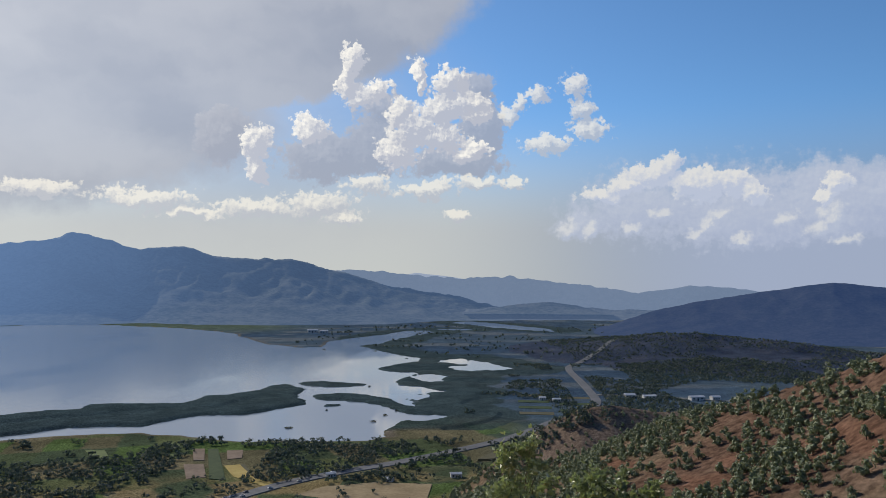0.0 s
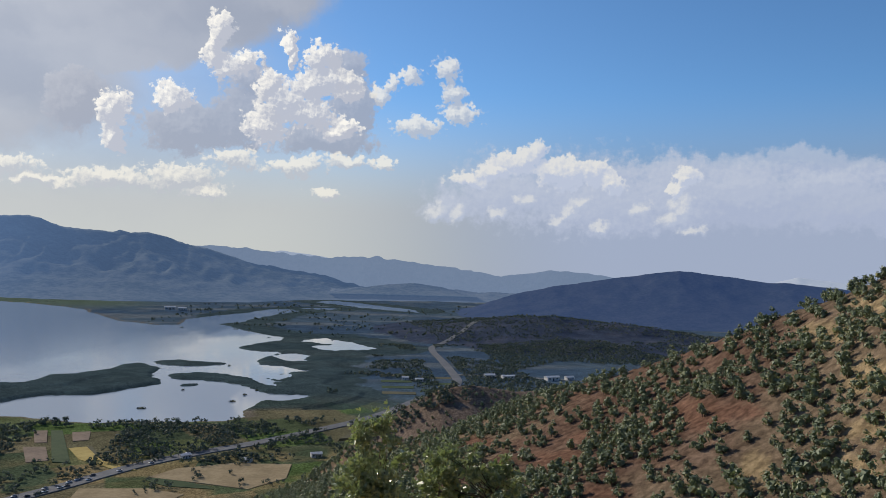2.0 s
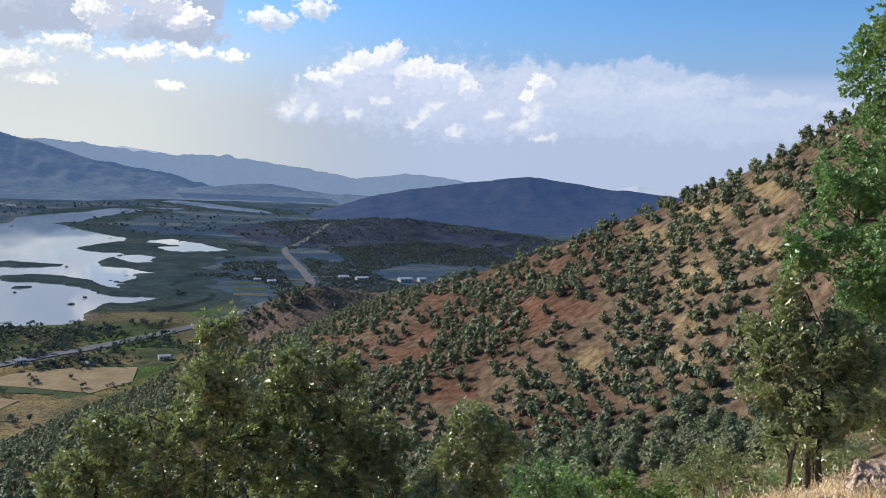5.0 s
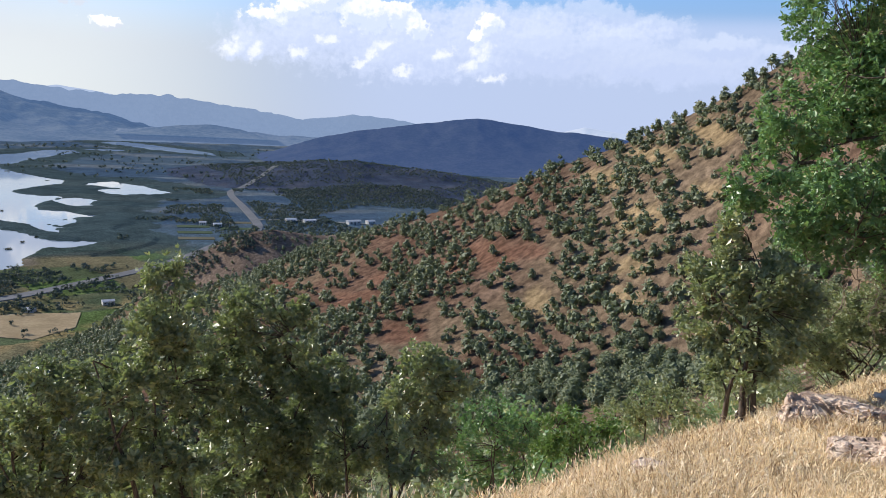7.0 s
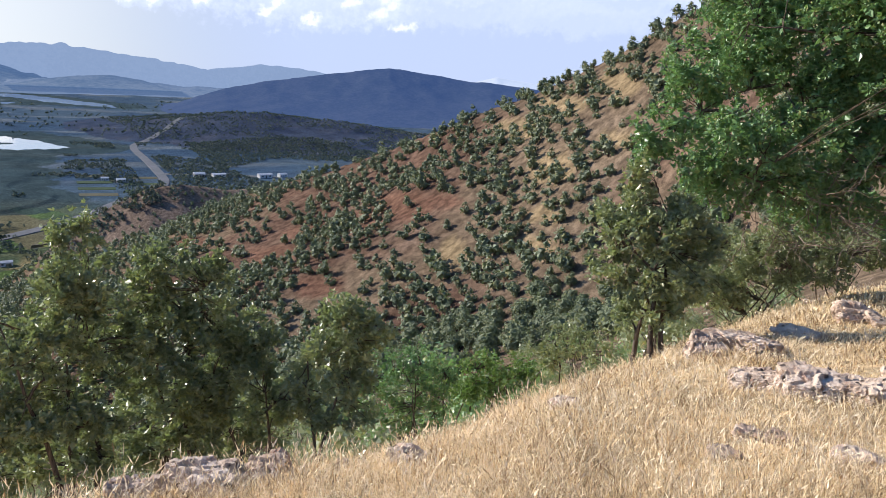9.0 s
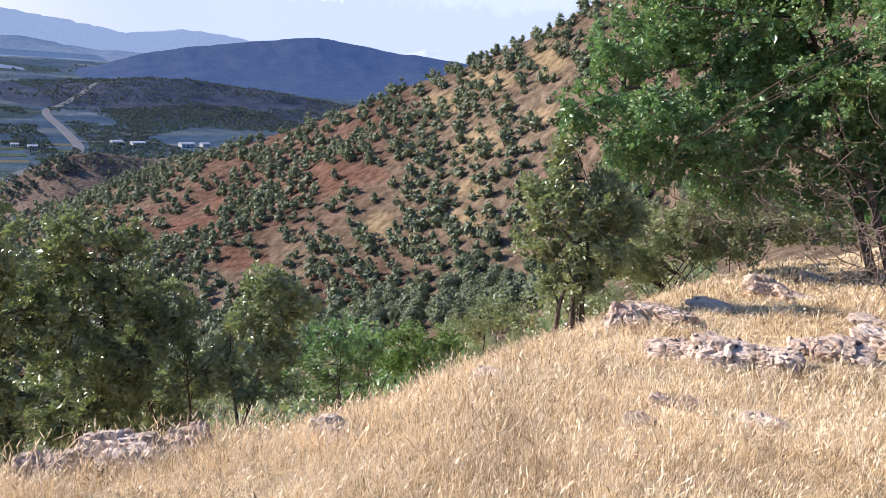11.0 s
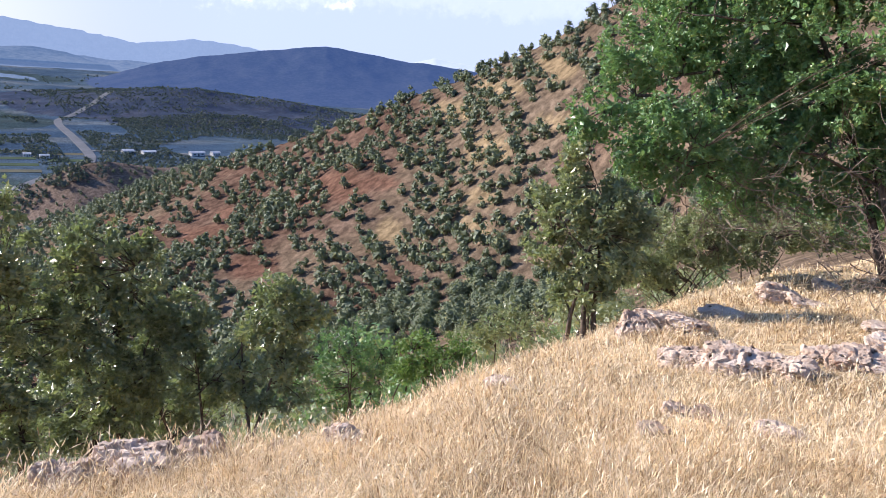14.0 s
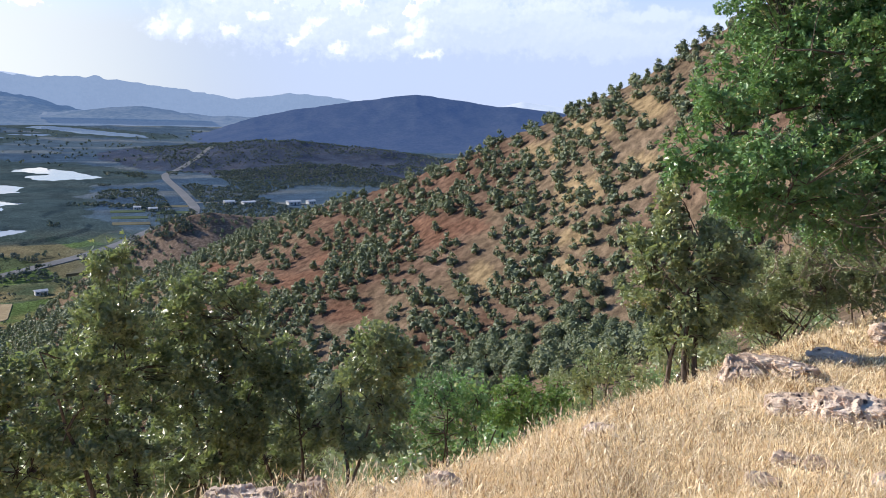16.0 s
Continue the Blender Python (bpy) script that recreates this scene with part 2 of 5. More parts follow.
def rock_material():
    mat, n, bsdf, out = surface("weathered_limestone", 0.9, 0.25)
    p = place(n)
    one = n.noise(p, 2.2, 6.0, 0.65).outputs[0]
    two = n.noise(p, 14.0, 6.0, 0.7).outputs[0]
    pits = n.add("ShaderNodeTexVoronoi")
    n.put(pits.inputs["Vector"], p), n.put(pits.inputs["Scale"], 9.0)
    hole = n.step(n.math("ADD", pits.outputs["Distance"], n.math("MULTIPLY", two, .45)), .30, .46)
    tone = n.mix(n.step(one, .35, .65), (.40, .295, .215, 1), (.65, .53, .425, 1))
    tone = n.mix(n.step(two, .52, .72, 0, .7), tone, (.36, .17, .10, 1))
    # base colour goes dark brown inside the pits, which the bump also sinks
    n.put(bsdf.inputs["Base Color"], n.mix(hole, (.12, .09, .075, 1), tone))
    bump(n, bsdf, n.math("ADD", n.math("MULTIPLY", hole, 0.7), n.math("ADD", one, n.math("MULTIPLY", two, .6))), 1.0, 0.05)
    return mat


def straw_material(name, a, b, c, through_colour):
    """Dry stalks: weathered brown, golden and bleached ones side by side."""
    mat, n, bsdf, out = surface(name, 0.55, 0.35)
    isle = n.add("ShaderNodeNewGeometry").outputs["Random Per Island"]
    patch = n.noise(place(n), 0.8, 4.0, .6).outputs[0]
    f = n.math("ADD", isle, n.step(patch, .3, .7, -.18, .18))
    tone = n.mix(n.step(f, .08, .34), (*a, 1), (*b, 1))
    n.put(bsdf.inputs["Base Color"], n.mix(n.step(f, .4, .85), tone, (*c, 1)))
    trans = n.add("ShaderNodeBsdfTranslucent")
    n.put(trans.inputs[0], n.vec("MULTIPLY", n.mix(n.step(f, .1, .5), (.35, .30, .25, 1), (1, 1, 1, 1)), through_colour))
    both = n.add("ShaderNodeMixShader")
    n.put(both.inputs[0], .3)
    n.put(both.inputs[1], bsdf.outputs[0]), n.put(both.inputs[2], trans.outputs[0])
    n.put(out.inputs[0], both.outputs[0])
    return mat


def water_material():
    mat, n, bsdf, out = surface("lake_water", 0.06, 0.5)
    bsdf.inputs["Base Color"].default_value = (.21, .26, .32, 1)
    bsdf.inputs["IOR"].default_value = 1.33
    p = place(n)
    # still among the reeds, ruffled on the open lake
    sep = n.add("ShaderNodeSeparateXYZ")
    n.put(sep.inputs[0], p)
    open_water = n.step(n.math("MULTIPLY_ADD", sep.outputs[1], -.20, n.math("MULTIPLY", sep.outputs[0], -1.0)), -250.0, 80.0)
    calm = n.math("MULTIPLY_ADD", open_water, .22, n.math("MULTIPLY", n.noise(n.vec("MULTIPLY", p, (.8, .22, 1)), 0.006, 4.0).outputs[0], .85))
    n.put(bsdf.inputs["Roughness"], n.step(calm, .42, .66, .04, .13))
    wave = n.noise(n.vec("MULTIPLY", p, (1, .6, 1)), 0.35, 3.0).outputs[0]
    b = n.add("ShaderNodeBump")
    b.inputs["Distance"].default_value = 0.25
    n.put(b.inputs["Strength"], n.step(calm, .42, .66, .02, .22))
    n.put(b.inputs["Height"], wave)
    n.put(bsdf.inputs["Normal"], b.outputs[0])
    return mat


def haze_glow_material(name, a, b, air, share, scale):
    """Far land with the blue haze of the air painted in as emission."""
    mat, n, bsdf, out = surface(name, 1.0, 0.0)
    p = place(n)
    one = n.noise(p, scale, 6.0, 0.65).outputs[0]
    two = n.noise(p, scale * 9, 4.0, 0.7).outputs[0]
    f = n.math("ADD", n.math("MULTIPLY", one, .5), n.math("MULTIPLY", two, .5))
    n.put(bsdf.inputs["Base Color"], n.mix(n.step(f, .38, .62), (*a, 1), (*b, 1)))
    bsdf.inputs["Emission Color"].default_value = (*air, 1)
    # the painted haze glows stronger on the sun's side
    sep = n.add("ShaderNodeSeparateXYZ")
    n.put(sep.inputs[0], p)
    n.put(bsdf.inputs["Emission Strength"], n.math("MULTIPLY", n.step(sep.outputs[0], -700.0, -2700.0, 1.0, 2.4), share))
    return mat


GROUND = ground_material()
WATER = water_material()
BARK = bark_material()
ROCK = rock_material()
OAK_LEAF = leaf_material("oak_leaf", (.066, .090, .042), (.35, .385, .205), (.28, .36, .11), .36, .27)
FRESH_LEAF = leaf_material("fresh_oak_leaf", (.060, .135, .050), (.20, .33, .13), (.22, .40, .10), .42, .28)
SHRUB_LEAF = leaf_material("shrub_leaf", (.065, .125, .03), (.14, .225, .05), (.20, .34, .06))
HILL_LEAF = leaf_material("hillside_oak_leaf", (.080, .108, .060), (.190, .222, .118), (.15, .19, .07), .65, .25)
# far valley foliage: dull green with bluish haze mixed into the leaf colour
HAZED_VALLEY_LEAF = leaf_material("hazed_orchard_leaf", (.046, .066, .062), (.080, .104, .090), (.06, .085, .06), .9, .3)
STRAW = straw_material("dry_grass", (.31, .20, .10), (.74, .575, .335), (.95, .83, .61), (.76, .60, .37))
ASPHALT = plain_material("asphalt", (.095, .098, .105), (.145, .147, .155), .06, .85)


# ---------- shapes in numbers ----------
TABLE = np.random.RandomState(7).rand(256, 256)
EYE_Z = 1.65
WATER_Z = -158.35


def value_noise(x, y):
    xi, yi = np.floor(x).astype(int), np.floor(y).astype(int)
    u, v = x - xi, y - yi
    u, v = u * u * (3 - 2 * u), v * v * (3 - 2 * v)
    a, b = TABLE[xi % 256, yi % 256], TABLE[(xi + 1) % 256, yi % 256]
    c, d = TABLE[xi % 256, (yi + 1) % 256], TABLE[(xi + 1) % 256, (yi + 1) % 256]
    return (a * (1 - u) + b * u) * (1 - v) + (c * (1 - u) + d * u) * v


def fbm(x, y, octaves=4):
    """About -0.5 to 0.5."""
    total, amp, size = 0.0, 0.5, 0.0
    for i in range(octaves):
        total = total + amp * value_noise(x * 2 ** i + 31.7 * i, y * 2 ** i + 17.3 * i)
        size += amp
        amp *= 0.5
    return total / size - 0.5


def smooth(lo, hi, x):
    t = np.clip((x - lo) / (hi - lo), 0, 1)
    return t * t * (3 - 2 * t)


def signed(points, x, y):
    """Distance to a closed outline, below zero inside."""
    p = np.array(points, float)
    best, inside = np.full(x.shape, 1e12), np.zeros(x.shape, bool)
    for a, b in zip(p, np.roll(p, -1, 0)):
        ex, ey = b - a
        t = np.clip(((x - a[0]) * ex + (y - a[1]) * ey) / (ex * ex + ey * ey), 0, 1)
        best = np.minimum(best, (x - a[0] - t * ex) ** 2 + (y - a[1] - t * ey) ** 2)
        if ey:
            inside ^= ((a[1] > y) != (b[1] > y)) & (x < a[0] + (y - a[1]) * ex / ey)
    return np.where(inside, -1, 1) * np.sqrt(best)


def mesh(name, verts, faces, material, shade=True, colours=None):
    """A mesh from arrays: n x 3 places, m x 3 or m x 4 corners."""
    verts, faces = np.asarray(verts, np.float32), np.asarray(faces, np.int32)
    me = bpy.data.meshes.new(name)
    k = faces.shape[1]
    me.vertices.add(len(verts))
    me.vertices.foreach_set("co", verts.ravel())
    me.loops.add(faces.size)
    me.loops.foreach_set("vertex_index", faces.ravel())
    me.polygons.add(len(faces))
    me.polygons.foreach_set("loop_start", np.arange(0, faces.size, k, dtype=np.int32))
    me.polygons.foreach_set("loop_total", np.full(len(faces), k, np.int32))
    me.polygons.foreach_set("use_smooth", np.full(len(faces), shade, bool))
    if colours is not None:
        att = me.attributes.new("cover", "FLOAT_COLOR", "POINT")
        att.data.foreach_set("color", np.c_[colours, np.ones(len(verts))].astype(np.float32).ravel())
    me.update(calc_edges=True)
    me.materials.append(material)
    return me


def grid_faces(rows, cols, wrap=False):
    i, j = np.meshgrid(np.arange(rows - 1), np.arange(cols if wrap else cols - 1), indexing="ij")
    a, b = i * cols + j, i * cols + (j + 1) % cols
    return np.stack([a, b, b + cols, a + cols], -1).reshape(-1, 4)


# ---------- the lie of the land ----------
# plan of the lake, its reed banks and pools, metres right of and ahead of the path's start
LAKE = ((-2238, 3084), (-1794, 3259), (-1660, 3456), (-1376, 3355), (-983, 3084), (-809, 2889), (-694, 2717), (-660, 2607), (-496, 2270), (-376, 2120), (-322, 2138), (-336, 2356), (-287, 2507), (-195, 2678), (-131, 2913), (-50, 2947), (-44, 2837), (-100, 2643), (-158, 2398), (-193, 2258), (-242, 2196), (-155, 1985), (-66, 1824), (-57, 1755), (-133, 1829), (-56, 1814), (-60, 1745), (-143, 1577), (-100, 1525), (-56, 1476), (-94, 1362), (-86, 1301), (-40, 1286), (-3, 1231), (-60, 1187), (-42, 1123), (-51, 1102), (-36, 1057), (-6, 1010), (-56, 956), (-76, 918), (-76, 876), (-87, 863), (-132, 844), (-200, 835), (-232, 844), (-341, 883), (-415, 870), (-462, 844), (-567, 787))
BANK = ((-657, 911), (-548, 1002), (-537, 1019), (-502, 1042), (-471, 1047), (-479, 1081), (-448, 1097), (-357, 1102), (-350, 1181), (-320, 1193), (-289, 1238), (-286, 1301), (-264, 1331), (-222, 1272), (-212, 1193), (-185, 1107), (-213, 1071), (-250, 1010), (-309, 997), (-340, 948), (-346, 929), (-427, 922), (-448, 886), (-474, 867), (-587, 815))
ISLES = (((-244, 1347), (-205, 1371), (-174, 1354), (-121, 1339), (-118, 1308), (-185, 1294), (-235, 1323)),
         ((-189, 1193), (-157, 1218), (-117, 1206), (-67, 1146), (-6, 1033), (-10, 1006), (-46, 1019), (-78, 1071), (-111, 1102), (-137, 1129), (-177, 1157)),
         ((-162, 1097), (-135, 1107), (-131, 1086), (-158, 1081)))
POOLS = (((15, 3621), (121, 3739), (237, 3510), (408, 3043), (393, 2889), (325, 2964), (191, 3169), (110, 3405)),
         ((-10, 1759), (39, 1800), (79, 1719), (111, 1657), (144, 1567), (93, 1546), (23, 1546), (32, 1622), (53, 1657), (-5, 1719)),
         ((-55, 1446), (-33, 1473), (4, 1444), (-2, 1392), (-21, 1368), (-43, 1402)),
         ((-94, 1514), (-57, 1513), (-46, 1483), (-76, 1475)),
         ((18, 1616), (63, 1603), (94, 1559), (60, 1529), (28, 1551)),
         ((88, 1661), (120, 1613), (146, 1578), (115, 1548), (87, 1603)),
         ((-89, 885), (-81, 920), (-63, 957), (-59, 945), (-74, 898), (-84, 872)),
         ((-20, 3064), (98, 3059), (100, 2979), (-19, 2984)),
         ((-44, 1174), (-24, 1192), (-20, 1167), (-35, 1151)),
         ((-34, 1439), (1, 1430), (-4, 1362), (-23, 1396)))

# own hill and the spur across the ravine: bearing, ravine (distance, degrees up), crest (distance, degrees up)
SPUR = np.array((
    (-180, 60, 12, 150, 20), (-110, 80, 2, 220, 4), (-60, 105, -24, 380, -21), (-40, 115, -26, 400, -21.5), (-15, 118, -25.6, 430, -20),
    (-11, 120, -25, 450, -18.2), (-4, 130, -24, 465, -16.2), (0, 138, -22.6, 450, -14.8), (3, 140, -22, 430, -12.7), (7.4, 140, -21.2, 395, -12.1),
    (11, 140, -20.7, 350, -10.9), (14.8, 137, -20.4, 320, -9.4), (18.6, 135, -20.2, 295, -8.0), (22.5, 131, -19.8, 275, -6.8), (26.5, 128, -19.2, 255, -5.2),
    (30.4, 126, -18.6, 240, -3.4), (35.4, 122, -17.4, 225, -1.2), (41.7, 117, -16, 210, 1.9)), float)
SPUR = np.vstack((SPUR, ((45.5, 112, -15, 200, 4.4), (52, 100, -12, 185, 8.5), (60, 85, -9, 170, 13), (80, 65, -2, 150, 18), (120, 60, 12, 150, 20), (180, 60, 12, 150, 20))))
SPUR_FAR = np.array(((2, -13.2), (5, -11.0), (7.45, -9.5), (9.6, -8.4), (11.8, -8.15), (14.8, -8.4), (17.5, -8.1), (22, -9.5)))


# bare earth and grass on the far slope (bearing, up, half width, half height, 1 for grass), and thickets
BARE = ((27.5, -9.3, 1.8, 1.1, 0), (24.7, -10.5, 1.2, 0.7, 0), (21.1, -15.1, 2.4, 1.0, 0), (17.9, -13.0, 2.2, 0.7, 0), (20.2, -11.5, 1.8, 0.5, 0), (30.9, -12.5, 1.0, 1.2, 1), (38.0, -6.1, 1.8, 1.3, 1), (37.7, -9.4, 1.8, 0.6, 1), (37.4, -11.7, 1.9, 1.0, 1), (35.2, -3.4, 1.8, 0.6, 1), (38.2, -1.6, 1.8, 0.6, 1), (37.0, -16.0, 1.0, 0.4, 1), (41.1, -16.6, 0.6, 0.8, 1), (41.9, -0.0, 1.6, 1.0, 1), (12.1, -12.1, 1.4, 0.5, 0), (30.3, -8.9, 1.6, 0.5, 0), (41.9, -3.7, 1.6, 0.6, 1))
DENSE = ((28.0, -18.8, 7.0, 2.2), (36.5, -16.8, 6.0, 2.0), (22.0, -19.3, 4.0, 1.8), (33.4, -13.2, 1.6, 2.8), (36.8, -4.0, 2.2, 0.9), (34.1, -10.3, 2.2, 1.4), (29.1, -17.3, 4.4, 1.1), (35.3, -16.7, 4.4, 1.4), (24.8, -13.6, 1.4, 1.0), (21.2, -11.9, 1.2, 1.0), (39.5, -2.9, 1.6, 0.6), (32.1, -4.9, 1.6, 0.9), (22.6, -8.3, 2.4, 0.6), (27.3, -5.2, 1.2, 0.6), (34.7, -7.5, 1.8, 1.0), (36.2, -0.9, 2.0, 0.6))


def spread(rows, x, y, z):
    """How far inside the nearest of the patches a place lies, seen from the path's start: 1 in the middle, 0 at the rim; and its row."""
    b, e = np.degrees(np.arctan2(x, y)), np.degrees(np.arctan2(z - EYE_Z, np.hypot(x, y)))
    wob = fbm(x * .08, y * .08, 3)
    all_rows = np.stack([1 - np.hypot((b - p[0]) / p[2], (e - p[1]) / p[3]) + 1.1 * wob for p in rows])
    return all_rows.max(0), all_rows.argmax(0)


def edge_of_terrace(x):
    return np.interp(x, (-6, 0, 1.3, 2.3, 2.9, 4.6, 6.8, 10.9, 20, 60), (4.9, 4.85, 4.95, 4.55, 4.72, 5.45, 6.2, 7.7, 10.9, 25))


def near_ground(x, y):
    q = y - edge_of_terrace(x)
    soft = np.where(q > 12, q, np.log1p(np.exp(np.clip(q, -30, 12) * 2.6)) / 2.6)
    return -0.2 * y - 0.60 * soft + 0.22 * fbm(x * .35, y * .35, 3) + 0.10 * fbm(x * 1.6, y * 1.6, 3)


def water_edge(x, y):
    """Below zero in the water; and where reeds stand."""
    wx = x + 60 * fbm(x * .011, y * .008, 3) + 14 * fbm(x * .06, y * .045, 2)
    wy = y + 75 * fbm(x * .011 + 9, y * .008 + 5, 3) + 16 * fbm(x * .06 + 3, y * .045, 2)
    lake = signed(LAKE, x + .5 * (wx - x), y + .5 * (wy - y))
    reeds = signed(BANK, x + .35 * (wx - x), y + .35 * (wy - y))
    for isle in ISLES:
        reeds = np.minimum(reeds, signed(isle, x + .25 * (wx - x), y + .25 * (wy - y)))
    reeds = reeds + 9 * fbm(x * .10, y * .05, 3)
    edge = np.maximum(lake, -reeds)
    for pool in POOLS:
        edge = np.minimum(edge, signed(pool, x + .4 * (wx - x), y + .4 * (wy - y)) + 14 * (fbm(x * .05, y * .03, 3) + .1))
    shore = smooth(-9, -5, np.degrees(np.arctan2(x, y))) * smooth(1300, 1000, np.abs(y - 1900))
    edge = edge + shore * (24 * fbm(x * .045, y * .02, 4) - 9)
    return edge, reeds


def height(x, y, parts=False):
    x, y = np.asarray(x, float), np.asarray(y, float)
    r, az = np.hypot(x, y), np.degrees(np.arctan2(x, y))
    near = near_ground(x, y)
    r1, e1, r2, e2 = (np.interp(az, SPUR[:, 0], SPUR[:, k]) for k in (1, 2, 3, 4))
    z1, z2 = EYE_Z + r1 * np.tan(np.radians(e1)), EYE_Z + r2 * np.tan(np.radians(e2))
    r0 = 16.0
    s0 = r0 / np.maximum(r, 1e-6)
    z0 = near_ground(x * s0, y * s0)
    t = np.clip((r - r0) / (r1 - r0), 0, 1)
    flank = z0 + (z1 - z0) * (0.35 * t + 0.65 * (1 - (1 - t) ** 2))
    u = np.clip((r - r1) / (r2 - r1), 0, 1)
    slope = z1 + (z2 - z1) * (0.7 * u + 0.3 * u * u * (3 - 2 * u))
    hill = np.where(r < r1, flank, slope)
    rough = smooth(25, 120, r)
    hill = hill + rough * (7 * fbm(x * .014, y * .014, 3) + 3.0 * fbm(x * .05, y * .05, 3)) * (0.4 + 0.6 * np.sin(np.pi * u))
    hill = hill - np.where(r > r2, 0.42 * (r - r2) + 0.0004 * (r - r2) ** 2, 0)
    hill = np.where(r < r0, near, hill)

    plain = np.full_like(r, WATER_Z + 0.9) + 0.7 * fbm(x * .01, y * .01, 3)
    edge = np.full_like(r, 900.0)
    reeds = np.full_like(r, 900.0)
    far = (r > 640) & (r < 4300) & (az > -62) & (az < 14)
    if far.any():
        edge[far], reeds[far] = water_edge(x[far], y[far])
    plain = plain + (8 * smooth(3550, 4300, r) * smooth(-12, -2, az) + 26 * smooth(3300, 3900, r) * smooth(-4, -14, az)) * smooth(20, 420, edge)
    marsh = smooth(-9, -5, az) * smooth(140, 20, edge) * (r > 900)
    bank = WATER_Z + np.clip(edge * .12, 0, 1.0) + np.where((reeds < 2) | (marsh > .3), np.clip(edge * .5, 0, np.interp(r, (1000, 1900), (2.0, .6))), 0)
    plain = np.where(edge < 0, WATER_Z - np.clip(-edge * .08, 0.02, 2), np.where(edge < 60, np.minimum(bank, plain + 2.2), plain))
    far_spur = EYE_Z + 640 * np.tan(np.radians(np.interp(az, SPUR_FAR[:, 0], SPUR_FAR[:, 1]))) - 0.33 * np.abs(r - 640) + 9 * fbm(x * .012, y * .012, 3)
    far_spur = np.where((az > 2) & (az < 22), far_spur, -400)
    cx, cy = x - 615, y - 1960
    foot = WATER_Z - 6 + 44 * np.exp(-((cx + .25 * cy) / 330) ** 2 - ((cy - .3 * cx) / 420) ** 2) * (1 + .9 * fbm(x * .006, y * .006, 4))
    z = np.maximum(np.maximum(hill, plain), np.maximum(far_spur, foot))
    if not parts:
        return z
    return z, dict(r=r, az=az, u=u, hill=hill >= np.maximum(plain, np.maximum(far_spur, foot)), far_spur=far_spur > np.maximum(hill, plain), foot=(foot > plain) & (foot > hill), edge=edge, reeds=reeds, marsh=marsh)


def ground_at(x, y):
    return float(height(np.array([x]), np.array([y]))[0])


def polar(r, bearing, lift=0.0):
    x, y = r * math.sin(radians(bearing)), r * math.cos(radians(bearing))
    return Vector((x, y, ground_at(x, y) + lift))


def blend(a, b, t):
    return a + (np.asarray(b) - a) * t[:, None]


